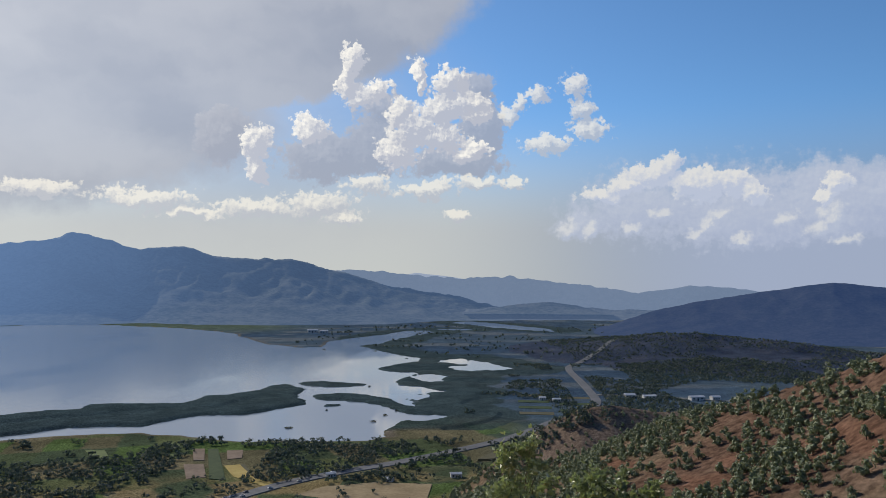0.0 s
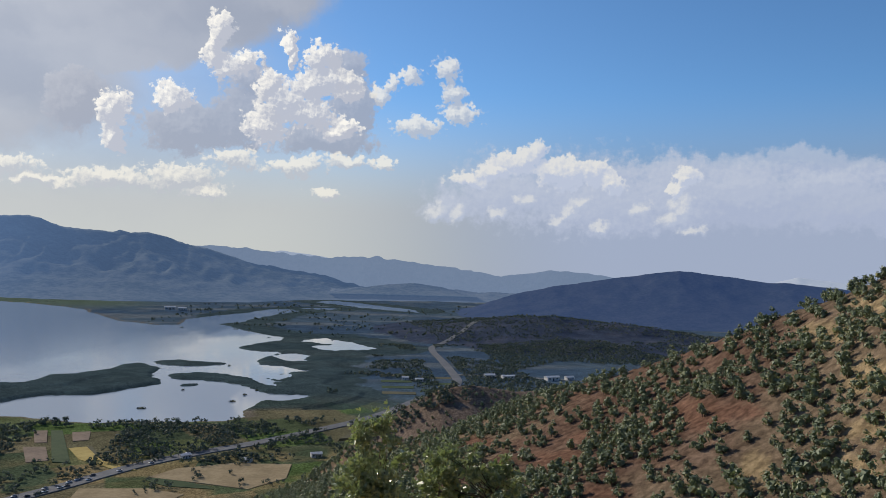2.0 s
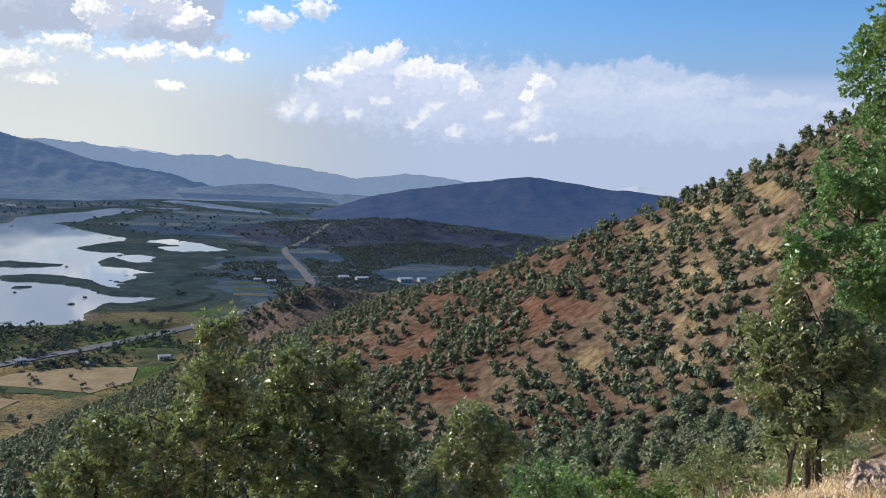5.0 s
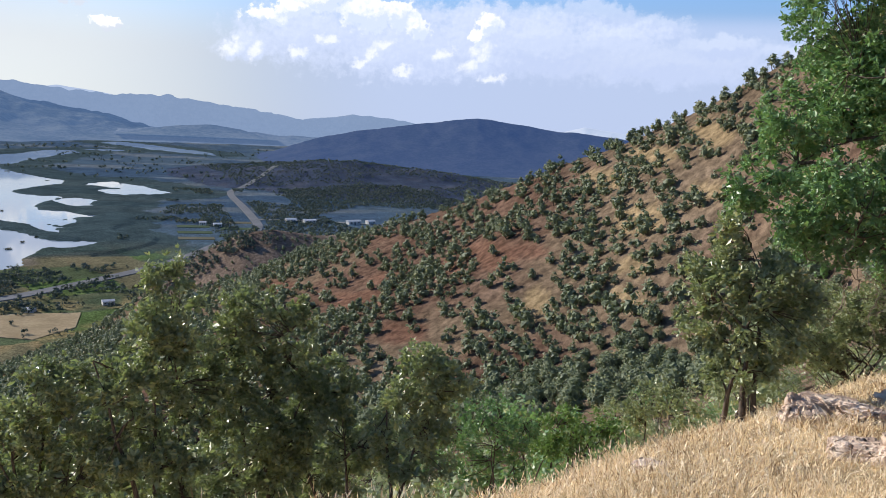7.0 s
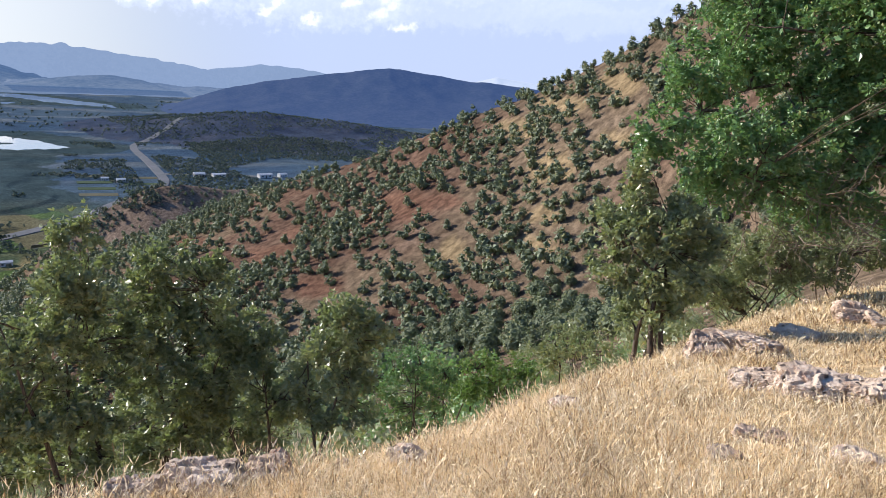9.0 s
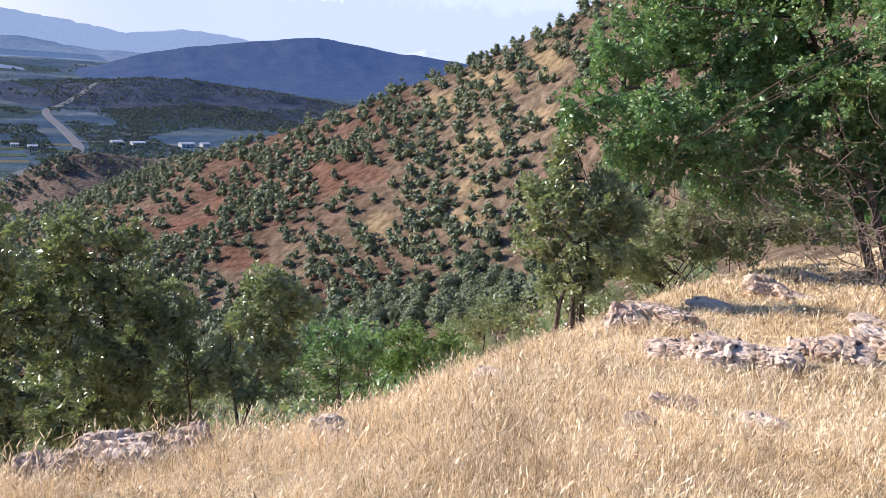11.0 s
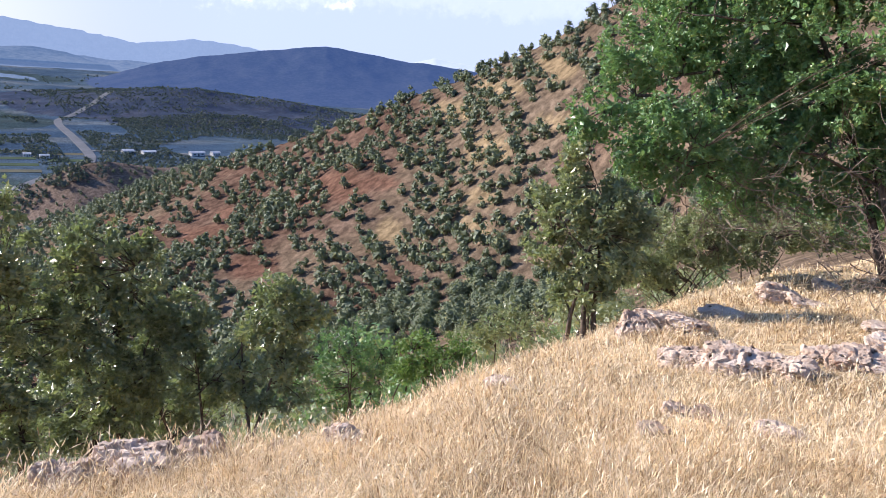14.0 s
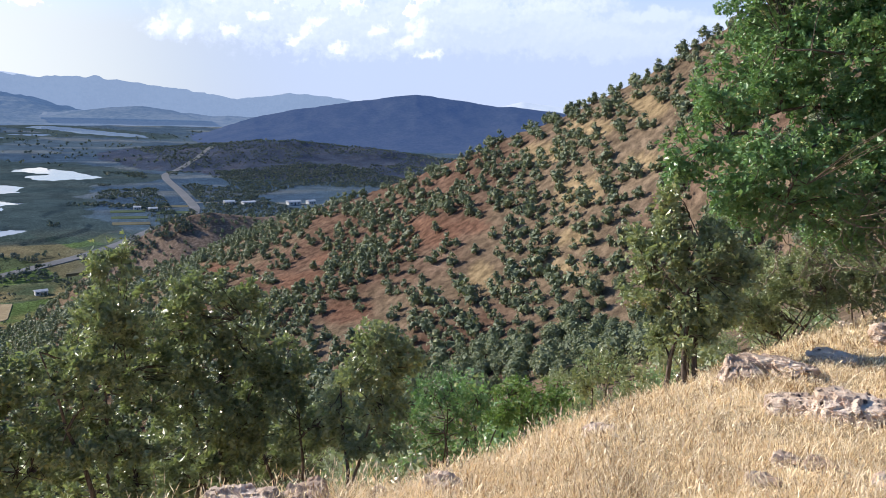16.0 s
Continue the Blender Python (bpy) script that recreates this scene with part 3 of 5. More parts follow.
def build_ground():
    wide = np.r_[np.arange(-180, -36, 4.0), np.arange(-36, 14, 0.2), np.arange(14, 68, 0.36), np.arange(68, 180, 4.0)]
    radii = np.r_[np.geomspace(0.02, 2, 10), np.geomspace(2, 60, 76)[1:], np.geomspace(60, 560, 150)[1:], 1 / np.linspace(1 / 560, 1 / 4950, 225)[1:]]
    az, r = np.meshgrid(np.radians(wide), radii)
    x, y = (r * np.sin(az)).ravel(), (r * np.cos(az)).ravel()
    z, k = height(x, y, True)
    n1, n2, n3 = fbm(x * .02, y * .02, 4), fbm(x * .09 + 5, y * .09, 4), fbm(x * .004, y * .004, 4)
    red, pale = (.104, .063, .046), (.18, .14, .102)
    c = np.tile(np.array((.46, .345, .20)), (len(x), 1))
    # slope across the ravine: reddish earth low down, dry grass higher up and in patches
    onhill = (k["hill"] & (k["r"] > 40)).astype(float)
    redness = smooth(-.08, .12, n1 + .25 * n2 + .06 - .35 * smooth(26, 40, k["az"]))
    c = blend(c, (.135, .100, .068), onhill)
    c = blend(c, red, onhill * redness * .85)
    c = blend(c, pale, onhill * smooth(.10, .2, n2) * .25)
    inside, which = spread(BARE, x, y, z)
    tone = np.array([row[4] for row in BARE], float)[which]
    c = blend(c, (.130, .074, .051), onhill * smooth(-.1, .25, inside) * (1 - tone))
    c = blend(c, (.215, .160, .092), onhill * smooth(-.1, .25, inside) * tone)
    c = blend(c, (.105, .080, .070), k["far_spur"].astype(float) * .9)
    # valley, its greens tinted blue to paint the haze into the cover colour
    valley = (~k["hill"] & ~k["far_spur"]).astype(float)
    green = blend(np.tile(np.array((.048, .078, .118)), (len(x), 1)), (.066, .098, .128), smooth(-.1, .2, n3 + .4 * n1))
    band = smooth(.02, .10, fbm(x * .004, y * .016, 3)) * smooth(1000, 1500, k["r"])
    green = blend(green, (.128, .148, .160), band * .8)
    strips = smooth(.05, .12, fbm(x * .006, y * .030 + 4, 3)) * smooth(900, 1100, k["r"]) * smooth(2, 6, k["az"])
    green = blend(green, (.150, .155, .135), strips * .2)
    # patchwork of plots on the near shore, pale meadows beyond the far one
    gx, gy = (x * .94 + y * .34) / 34 + 1.2 * fbm(x * .01, y * .01, 2), (y * .94 - x * .34) / 62
    tone = TABLE[np.floor(gx).astype(int) % 256, np.floor(gy).astype(int) % 256]
    near_shore = smooth(1010, 940, k["r"]) * smooth(10, 2, k["az"])
    plots = np.array(((.075, .095, .050), (.10, .115, .055), (.155, .135, .080), (.085, .125, .045), (.065, .085, .050), (.12, .11, .065)))[(tone * 6).astype(int)]
    green = green * (1 - near_shore[:, None]) + plots * near_shore[:, None]
    green = blend(green, (.25, .185, .095), smooth(740, 660, k["r"]) * smooth(-.12, .05, n1 + .2 * (tone - .4)) * .75)
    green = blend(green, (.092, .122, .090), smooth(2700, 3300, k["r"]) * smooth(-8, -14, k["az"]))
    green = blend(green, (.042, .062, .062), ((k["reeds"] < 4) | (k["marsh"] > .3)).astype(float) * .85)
    # foothill colour blued as well, standing in for haze
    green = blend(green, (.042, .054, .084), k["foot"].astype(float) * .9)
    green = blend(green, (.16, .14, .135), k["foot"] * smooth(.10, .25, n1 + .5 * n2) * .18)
    shore = (k["edge"] > 0) * smooth(12, 3, k["edge"]) * (k["reeds"] > 6) * (k["marsh"] < .2)
    green = blend(green, (.15, .13, .10), shore)
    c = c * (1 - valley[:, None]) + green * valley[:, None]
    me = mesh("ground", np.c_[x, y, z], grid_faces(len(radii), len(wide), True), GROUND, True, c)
    return tagged(new("ground", me), "dry grassy hillside falling to a hazy blue-green marshy valley floor", "ground", kind="structure")


build_ground()

water = new("water", mesh("water", ((-4500, 300, WATER_Z), (1200, 300, WATER_Z), (1200, 4300, WATER_Z), (-4500, 4300, WATER_Z)), ((0, 1, 2, 3),), WATER, False))
tagged(water, "calm blue-grey lake water mirroring the sky among reed beds", "water", kind="structure")


def ridge(name, crest, front, top, back, foot_z, rough, material, label, step=0.14, gully=1.0):
    """A far range: its skyline in degrees (bearing, up) at the distance top, its foot at the distance front."""
    crest = np.array(crest)
    bearing = np.arange(crest[0, 0], crest[-1, 0] + step, step)
    up = np.interp(bearing, crest[:, 0], crest[:, 1])
    s = np.r_[np.linspace(0, 1, 46), np.linspace(1, 2, 8)[1:]]
    b, t = np.meshgrid(np.radians(bearing), s)
    front = np.interp(bearing, *np.transpose(front))[None, :] if isinstance(front, tuple) else front
    r = np.where(t <= 1, front + (top - front) * t, top + (back - top) * (t - 1))
    x, y = r * np.sin(b), r * np.cos(b)
    zc = EYE_Z + top * np.tan(np.radians(up))[None, :]
    cut = np.abs(fbm(x * .0042 + 40, y * .0022, 4)) * 2
    prof = np.where(t <= 1, 0.25 * t + 0.75 * t ** 1.7, np.clip(1 - (t - 1) * 1.1, 0, 1))
    prof = prof * (1 - gully * .55 * cut * np.sin(np.pi * np.clip(t, 0, 1)))
    z = foot_z + (zc - foot_z) * prof + rough * fbm(x * .02, y * .02, 4) * np.clip(t, .15, 1)
    z[0] = foot_z - 6
    me = mesh(name, np.c_[x.ravel(), y.ravel(), z.ravel()], grid_faces(len(s), len(bearing)), material)
    return tagged(new(name, me), label, "mountain", kind="structure")


# third colour and share: emission standing in for haze over the land
FAR_A = haze_glow_material("hazy_wooded_slope", (.035, .045, .045), (.10, .105, .095), (.085, .145, .27), .60, .004)
FAR_B = haze_glow_material("pale_hazy_slope", (.07, .08, .085), (.13, .125, .115), (.225, .30, .44), .7, .003)
FAR_C = haze_glow_material("palest_hazy_slope", (.12, .12, .12), (.18, .17, .15), (.38, .45, .58), .8, .004)
FAR_E = haze_glow_material("hazy_farmland", (.045, .058, .065), (.10, .105, .10), (.105, .165, .29), .6, .006)
FAR_D = haze_glow_material("dark_hazy_wooded_hill", (.018, .024, .026), (.040, .044, .044), (.040, .075, .19), .6, .010)
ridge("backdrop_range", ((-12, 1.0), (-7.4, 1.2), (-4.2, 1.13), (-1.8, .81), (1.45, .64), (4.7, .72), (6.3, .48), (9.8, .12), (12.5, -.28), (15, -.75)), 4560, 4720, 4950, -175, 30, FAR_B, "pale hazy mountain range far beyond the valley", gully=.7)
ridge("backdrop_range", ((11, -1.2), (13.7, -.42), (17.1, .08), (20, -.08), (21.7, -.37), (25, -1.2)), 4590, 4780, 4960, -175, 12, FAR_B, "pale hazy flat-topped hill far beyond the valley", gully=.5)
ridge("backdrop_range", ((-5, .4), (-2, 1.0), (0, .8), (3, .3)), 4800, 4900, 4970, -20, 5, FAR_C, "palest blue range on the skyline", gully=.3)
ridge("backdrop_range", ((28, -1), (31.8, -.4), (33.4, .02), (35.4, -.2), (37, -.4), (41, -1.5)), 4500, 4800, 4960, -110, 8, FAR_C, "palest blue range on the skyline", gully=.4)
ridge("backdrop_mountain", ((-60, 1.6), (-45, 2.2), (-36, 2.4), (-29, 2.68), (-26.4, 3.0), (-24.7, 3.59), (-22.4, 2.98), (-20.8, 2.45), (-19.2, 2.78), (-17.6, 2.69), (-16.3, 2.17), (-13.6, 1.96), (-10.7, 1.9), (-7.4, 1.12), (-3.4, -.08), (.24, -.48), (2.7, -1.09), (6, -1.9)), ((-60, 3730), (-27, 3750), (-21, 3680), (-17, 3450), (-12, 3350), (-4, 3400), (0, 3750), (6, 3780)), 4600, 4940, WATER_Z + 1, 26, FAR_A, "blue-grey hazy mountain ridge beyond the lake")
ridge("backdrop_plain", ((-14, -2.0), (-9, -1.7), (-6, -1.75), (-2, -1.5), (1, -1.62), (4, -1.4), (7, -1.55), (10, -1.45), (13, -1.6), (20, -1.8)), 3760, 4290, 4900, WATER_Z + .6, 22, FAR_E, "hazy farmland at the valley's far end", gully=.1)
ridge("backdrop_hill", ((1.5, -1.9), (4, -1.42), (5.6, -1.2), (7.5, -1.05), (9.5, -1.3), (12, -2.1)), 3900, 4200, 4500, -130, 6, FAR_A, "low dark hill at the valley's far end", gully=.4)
ridge("backdrop_hill", ((8.5, -3.6), (10.8, -3.0), (14.8, -1.55), (18.6, -.81), (22, -.26), (25.9, .28), (28.7, 0), (31, -.31), (34.2, -.5), (38, -.9), (45, -1.6)), 2380, 2950, 3500, WATER_Z - 4, 10, FAR_D, "dark wooded hill across the valley in blue haze", gully=.6)


# ---------- helpers for things ----------
def thing(name, label, category, at, group="", turn=0.0):
    ob = new(name)
    ob.matrix_world = pose(*at, 0, 0, turn)
    return tagged(ob, label, category, group)


def part(name, me, parent, label=""):
    ob = new(name, me)
    ob.parent = parent
    return tagged(ob, label) if label else ob


def boxes(rows):
    """Corners and faces of boxes: centre, size, turn about z in degrees."""
    v, f = [], []
    for (cx, cy, cz), (sx, sy, sz), turn in rows:
        c, s = math.cos(radians(turn)), math.sin(radians(turn))
        for k in range(8):
            x, y, z = ((k & 1) - .5) * sx, ((k >> 1 & 1) - .5) * sy, ((k >> 2) - .5) * sz
            v.append((cx + c * x - s * y, cy + s * x + c * y, cz + z))
        b = len(v) - 8
        f += [(b, b + 2, b + 3, b + 1), (b + 4, b + 5, b + 7, b + 6), (b, b + 1, b + 5, b + 4), (b + 2, b + 6, b + 7, b + 3), (b, b + 4, b + 6, b + 2), (b + 1, b + 3, b + 7, b + 5)]
    return np.array(v), np.array(f)


def leaf_sprays(rng, centres, out, size, flat=0.6):
    """Small leaf sprays at the centres, turned roughly along out, as single triangles."""
    n = len(centres)
    nor = out + flat * rng.normal(size=(n, 3))
    nor /= np.linalg.norm(nor, axis=1)[:, None] + 1e-9
    ref = rng.normal(size=(n, 3))
    u = np.cross(nor, ref)
    u /= np.linalg.norm(u, axis=1)[:, None] + 1e-9
    w = np.cross(nor, u)
    s = size * rng.uniform(.6, 1.3, n)[:, None]
    k = rng.uniform(.9, 1.4, n)[:, None]
    v = np.stack([centres - u * s - w * s * k * .4, centres + u * s - w * s * k * .4, centres + w * s * k * .8], 1).reshape(-1, 3)
    return v, np.arange(3 * n).reshape(-1, 3)


def crown(rng, clumps, per, size, squash=.8, flat=.4, depth=.55):
    """Leaf sprays over the skins of several clumps: x, y, z, radius."""
    c = np.repeat(np.array(clumps), per, 0)
    d = rng.normal(size=(len(c), 3))
    d /= np.linalg.norm(d, axis=1)[:, None]
    rad = c[:, 3:] * rng.uniform(depth, 1.12, (len(c), 1))
    return leaf_sprays(rng, c[:, :3] + d * rad * (1, 1, squash), d + (0, 0, .35), size, flat)


def tube(path, radii, sides=5):
    """A tapered tube along a path."""
    path = np.asarray(path, float)
    v = []
    for i, p in enumerate(path):
        t = path[min(i + 1, len(path) - 1)] - path[max(i - 1, 0)]
        t = t / (np.linalg.norm(t) + 1e-9)
        a = np.cross(t, (0.31, 0.87, 0.37))
        a /= np.linalg.norm(a) + 1e-9
        b = np.cross(t, a)
        ang = np.arange(sides) * 2 * np.pi / sides
        v.append(p + radii[i] * (np.cos(ang)[:, None] * a + np.sin(ang)[:, None] * b))
    return np.vstack(v), grid_faces(len(path), sides, True)


def join(pieces):
    v, f, base = [], [], 0
    for a, b in pieces:
        v.append(a), f.append(b + base)
        base += len(a)
    return np.vstack(v), np.vstack(f)


def meet_ground(bearing, up, r0=2.0, r1=900.0):
    """Where a sight line from the path's start at that bearing and slant meets the ground."""
    r = np.geomspace(r0, r1, 1500)
    b = radians(bearing)
    x, y = r * math.sin(b), r * math.cos(b)
    z = EYE_Z + r * math.tan(radians(up))
    below = np.nonzero(z < height(x, y))[0]
    i = below[0] if len(below) else -1
    return Vector((x[i], y[i], float(height(x[i:i + 1] if i >= 0 else x[-1:], y[i:i + 1] if i >= 0 else y[-1:])[0])))


# ---------- valley floor: roads, fields, orchards, houses ----------
PLAIN_Z = WATER_Z + 0.95


def spline(points, per=14):
    p = np.array(points, float)
    p = np.vstack((2 * p[0] - p[1], p, 2 * p[-1] - p[-2]))
    out = []
    for a, b, c, d in zip(p, p[1:], p[2:], p[3:]):
        for t in np.arange(per) / per:
            out.append(.5 * (2 * b + (c - a) * t + (2 * a - 5 * b + 4 * c - d) * t * t + (3 * b - a - 3 * c + d) * t ** 3))
    return np.array(out + [p[-2]])


def road(points, width, label, material):
    line = spline(points)
    side = np.gradient(line, axis=0)
    side = np.c_[side[:, 1], -side[:, 0]] / np.linalg.norm(side, axis=1)[:, None]
    rows = []
    for k, drop in ((-.56, -2.0), (-.5, .0), (.5, .0), (.56, -2.0)):
        q = line + side * k * width
        rows.append(np.c_[q, height(line[:, 0], line[:, 1]) + 0.7 + drop])
    v = np.stack(rows, 1).reshape(-1, 3)
    f = grid_faces(len(line), 4)
    return tagged(new("road", mesh("road", v, f, material, False)), label, "road", kind="structure")


EARTH_ROAD = plain_material("pale_gravel", (.11, .115, .115), (.17, .17, .165), .05)
HIGHWAY = ((-200, 555), (-163, 605), (-148, 629), (-120, 666), (-83, 702), (-45, 732), (10, 786), (75, 860), (150, 990))
road(HIGHWAY, 14, "grey asphalt highway along the foot of the hills", ASPHALT)
road(((190, 1040), (210, 1109), (219, 1178), (231, 1356), (241, 1543), (262, 1640), (315, 1743)), 13, "grey asphalt highway crossing the valley floor", ASPHALT)
road(((315, 1743), (382, 1886), (466, 2115), (521, 2287), (470, 2400), (560, 2700), (700, 3000)), 11, "pale road winding along the foot of the far hill", EARTH_ROAD)
road(((221, 1190), (271, 1178), (352, 1148), (430, 1105)), 12, "pale side road past roadside yards", EARTH_ROAD)

FIELD_TONES = dict(
    straw=plain_material("stubble", (.20, .15, .085), (.30, .235, .14), .05), gold=plain_material("ripe_corn", (.28, .21, .065), (.40, .31, .11), .06),
    lime=plain_material("young_crop", (.07, .10, .035), (.115, .15, .055), .06), green=plain_material("green_crop", (.03, .052, .024), (.05, .075, .034), .06),
    earth=plain_material("tilled_earth", (.14, .105, .08), (.22, .165, .125), .05), olive=plain_material("fallow", (.07, .072, .045), (.11, .10, .062), .05))


def field(points, tone, label):
    p = np.array(points, float)
    k = len(p)
    z = height(p[:, 0], p[:, 1]).max() + 0.35
    mid = p.mean(0)
    bm = bmesh.new()
    top = [bm.verts.new((x, y, z)) for x, y in p]
    low = [bm.verts.new((x, y, z - 2.0)) for x, y in p + .02 * (p - mid)]
    bm.faces.new(top)
    for i in range(k):
        bm.faces.new((top[i], low[i], low[(i + 1) % k], top[(i + 1) % k]))
    bmesh.ops.recalc_face_normals(bm, faces=bm.faces[:])
    me = bpy.data.meshes.new("field")
    bm.to_mesh(me)
    bm.free()
    me.materials.append(FIELD_TONES[tone])
    return tagged(new("field", me), label, "field", "fields by the lake", "structure")


field(((-112, 622), (-96, 646), (-57, 660), (-9, 655), (-12, 612), (-38, 584), (-71, 602)), "straw", "tan stubble field beside the highway")
field(((-114, 615), (-105, 625), (-66, 594), (-61, 586), (-96, 597)), "green", "narrow dark green crop strip")
field(((-153, 594), (-106, 591), (-80, 574), (-89, 555), (-152, 563)), "straw", "pale stubble field with dotted sheaves")
field(((-152, 561), (-112, 547), (-79, 529), (-114, 528), (-144, 532)), "olive", "dull green meadow below the hill")
field(((-195, 722), (-182, 727), (-159, 679), (-124, 643), (-140, 645), (-176, 681)), "gold", "ripe golden corn field")
field(((-210, 787), (-195, 791), (-187, 754), (-199, 748)), "earth", "brown tilled field")
field(((-134, 717), (-122, 716), (-105, 674), (-118, 675)), "olive", "fallow olive strip beside the highway")
field(((-83, 650), (-64, 648), (-66, 668), (-82, 672)), "green", "dark green crop patch")
field(((-348, 788), (-330, 790), (-305, 744), (-319, 740)), "lime", "bright green crop field")
field(((-233, 728), (-215, 728), (-198, 679), (-213, 673)), "earth", "brown tilled field")
field(((-246, 796), (-234, 796), (-219, 744), (-229, 744)), "earth", "brown tilled strip")
field(((-281, 824), (-268, 824), (-243, 752), (-254, 752)), "lime", "light green crop strip")
field(((-231, 796), (-221, 796), (-179, 669), (-194, 673)), "green", "long dark green crop strip")
field(((-193, 721), (-178, 728), (-160, 685), (-172, 690)), "olive", "fallow strip with yellow weeds")
field(((30, 700), (60, 706), (85, 760), (55, 752)), "olive", "fallow strip below the spur")
for i, (x, y) in enumerate(((96, 1010), (100, 1060), (104, 1115), (110, 1175), (150, 1030), (158, 1090), (166, 1150))):
    field(((x, y), (x + 42, y - 6), (x + 44, y + 14), (x + 1, y + 20)), ("olive", "green", "green")[i % 3], "thin green terrace plot on the valley floor")


def scatter(rng, count, x0, x1, y0, y1, keep):
    x, y = rng.uniform(x0, x1, count), rng.uniform(y0, y1, count)
    ok = keep(x, y)
    return x[ok], y[ok]


def woods(name, rng, x, y, tall, per, size, material, label):
    """Many far trees as one piece of woodland."""
    z = height(x, y)
    pieces = []
    for px, py, pz in zip(x, y, z):
        h = tall * rng.uniform(.6, 1.3)
        clumps = [(px + rng.normal() * h * .22, py + rng.normal() * h * .22, pz + h * rng.uniform(.3, .75), h * rng.uniform(.22, .36)) for _ in range(3)]
        pieces.append(crown(rng, clumps, per, size * h))
    me = mesh(name, *join(pieces), material, False)
    return tagged(new(name, me), label, "trees", kind="stuff")


rng = np.random.default_rng(11)


def dry_land(x, y, gap=6):
    z, k = height(x, y, True)
    return (k["edge"] > gap) & ~k["hill"]


def orchard(x, y):
    n = fbm(x * .02, y * .02, 3) + .4 * fbm(x * .06, y * .06, 2)
    open_field = ((x > -240) & (x < -165) & (y > 660) & (y < 800)) | ((x < -55) & (x > -160) & (y < 660)) | ((x < 0) & (x > -60) & (y < 665) & (y > 585))
    road_gap = np.abs(y - (760 + 1.12 * (x + 20))) < 16
    return dry_land(x, y) & (n > -.02) & ~open_field & ~road_gap


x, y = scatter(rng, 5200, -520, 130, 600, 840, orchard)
woods("orchard", rng, x, y, 5.2, 9, .17, HAZED_VALLEY_LEAF, "dark green orchards and hedges beside the lake")
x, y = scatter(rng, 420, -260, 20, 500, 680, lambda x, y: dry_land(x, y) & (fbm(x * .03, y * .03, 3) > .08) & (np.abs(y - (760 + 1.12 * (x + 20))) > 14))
woods("hedge_trees", rng, x, y, 5.0, 12, .15, HAZED_VALLEY_LEAF, "scattered dark trees between the fields")
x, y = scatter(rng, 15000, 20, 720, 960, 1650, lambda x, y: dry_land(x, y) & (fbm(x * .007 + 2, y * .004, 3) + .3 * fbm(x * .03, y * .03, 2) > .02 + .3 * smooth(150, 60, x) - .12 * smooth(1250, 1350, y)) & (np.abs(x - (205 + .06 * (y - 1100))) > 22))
woods("valley_wood", rng, x, y, 3.8, 3, .34, HAZED_VALLEY_LEAF, "dark wooded belt on the valley floor")
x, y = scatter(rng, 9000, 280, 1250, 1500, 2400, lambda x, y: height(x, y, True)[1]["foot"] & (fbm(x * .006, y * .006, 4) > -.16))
woods("foothill_scrub", rng, x, y, 3.8, 3, .34, HAZED_VALLEY_LEAF, "dark oak scrub over the foothill")
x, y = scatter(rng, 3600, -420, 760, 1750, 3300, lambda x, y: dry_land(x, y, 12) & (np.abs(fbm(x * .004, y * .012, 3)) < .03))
woods("hedgerows", rng, x, y, 8.0, 3, .3, HAZED_VALLEY_LEAF, "thin dark hedgerows across the far valley")

# the small dark reed clumps standing in open water
REED = plain_material("reeds", (.03, .04, .02), (.07, .075, .035), .4)
for bearing, up, wide in ((-10.8, -9.72, 10), (-8.4, -4.4, 9), (-4.95, -9.42, 8), (-4.1, -9.0, 6), (-3.3, -8.7, 5), (-5.2, -7.0, 5), (-8.2, -8.6, 4)):
    d = (EYE_Z - WATER_Z) / math.tan(radians(-up))
    px, py = d * math.sin(radians(bearing)), d * math.cos(radians(bearing))
    v, f = crown(rng, ((0, 0, 0, 1.0),), 150, .2)
    v = v * (wide * .5, wide * .4, 1.6) + (px, py, WATER_Z + .7)
    v[:, 2] = np.maximum(v[:, 2], WATER_Z - .3)
    tagged(new("reed_clump", mesh("reed_clump", v, f, REED, False)), "small dark reed clump standing in the lake", "reeds", "reed clumps in the lake", kind="stuff")

LIME_WASH = plain_material("lime_washed_wall", (.40, .39, .38), (.58, .57, .55), .3)
TIN = plain_material("grey_tin_roof", (.38, .38, .4), (.55, .55, .56), .3, .5)
DARK_GAP = plain_material("dark_opening", (.03, .03, .035), (.06, .06, .065), .5)


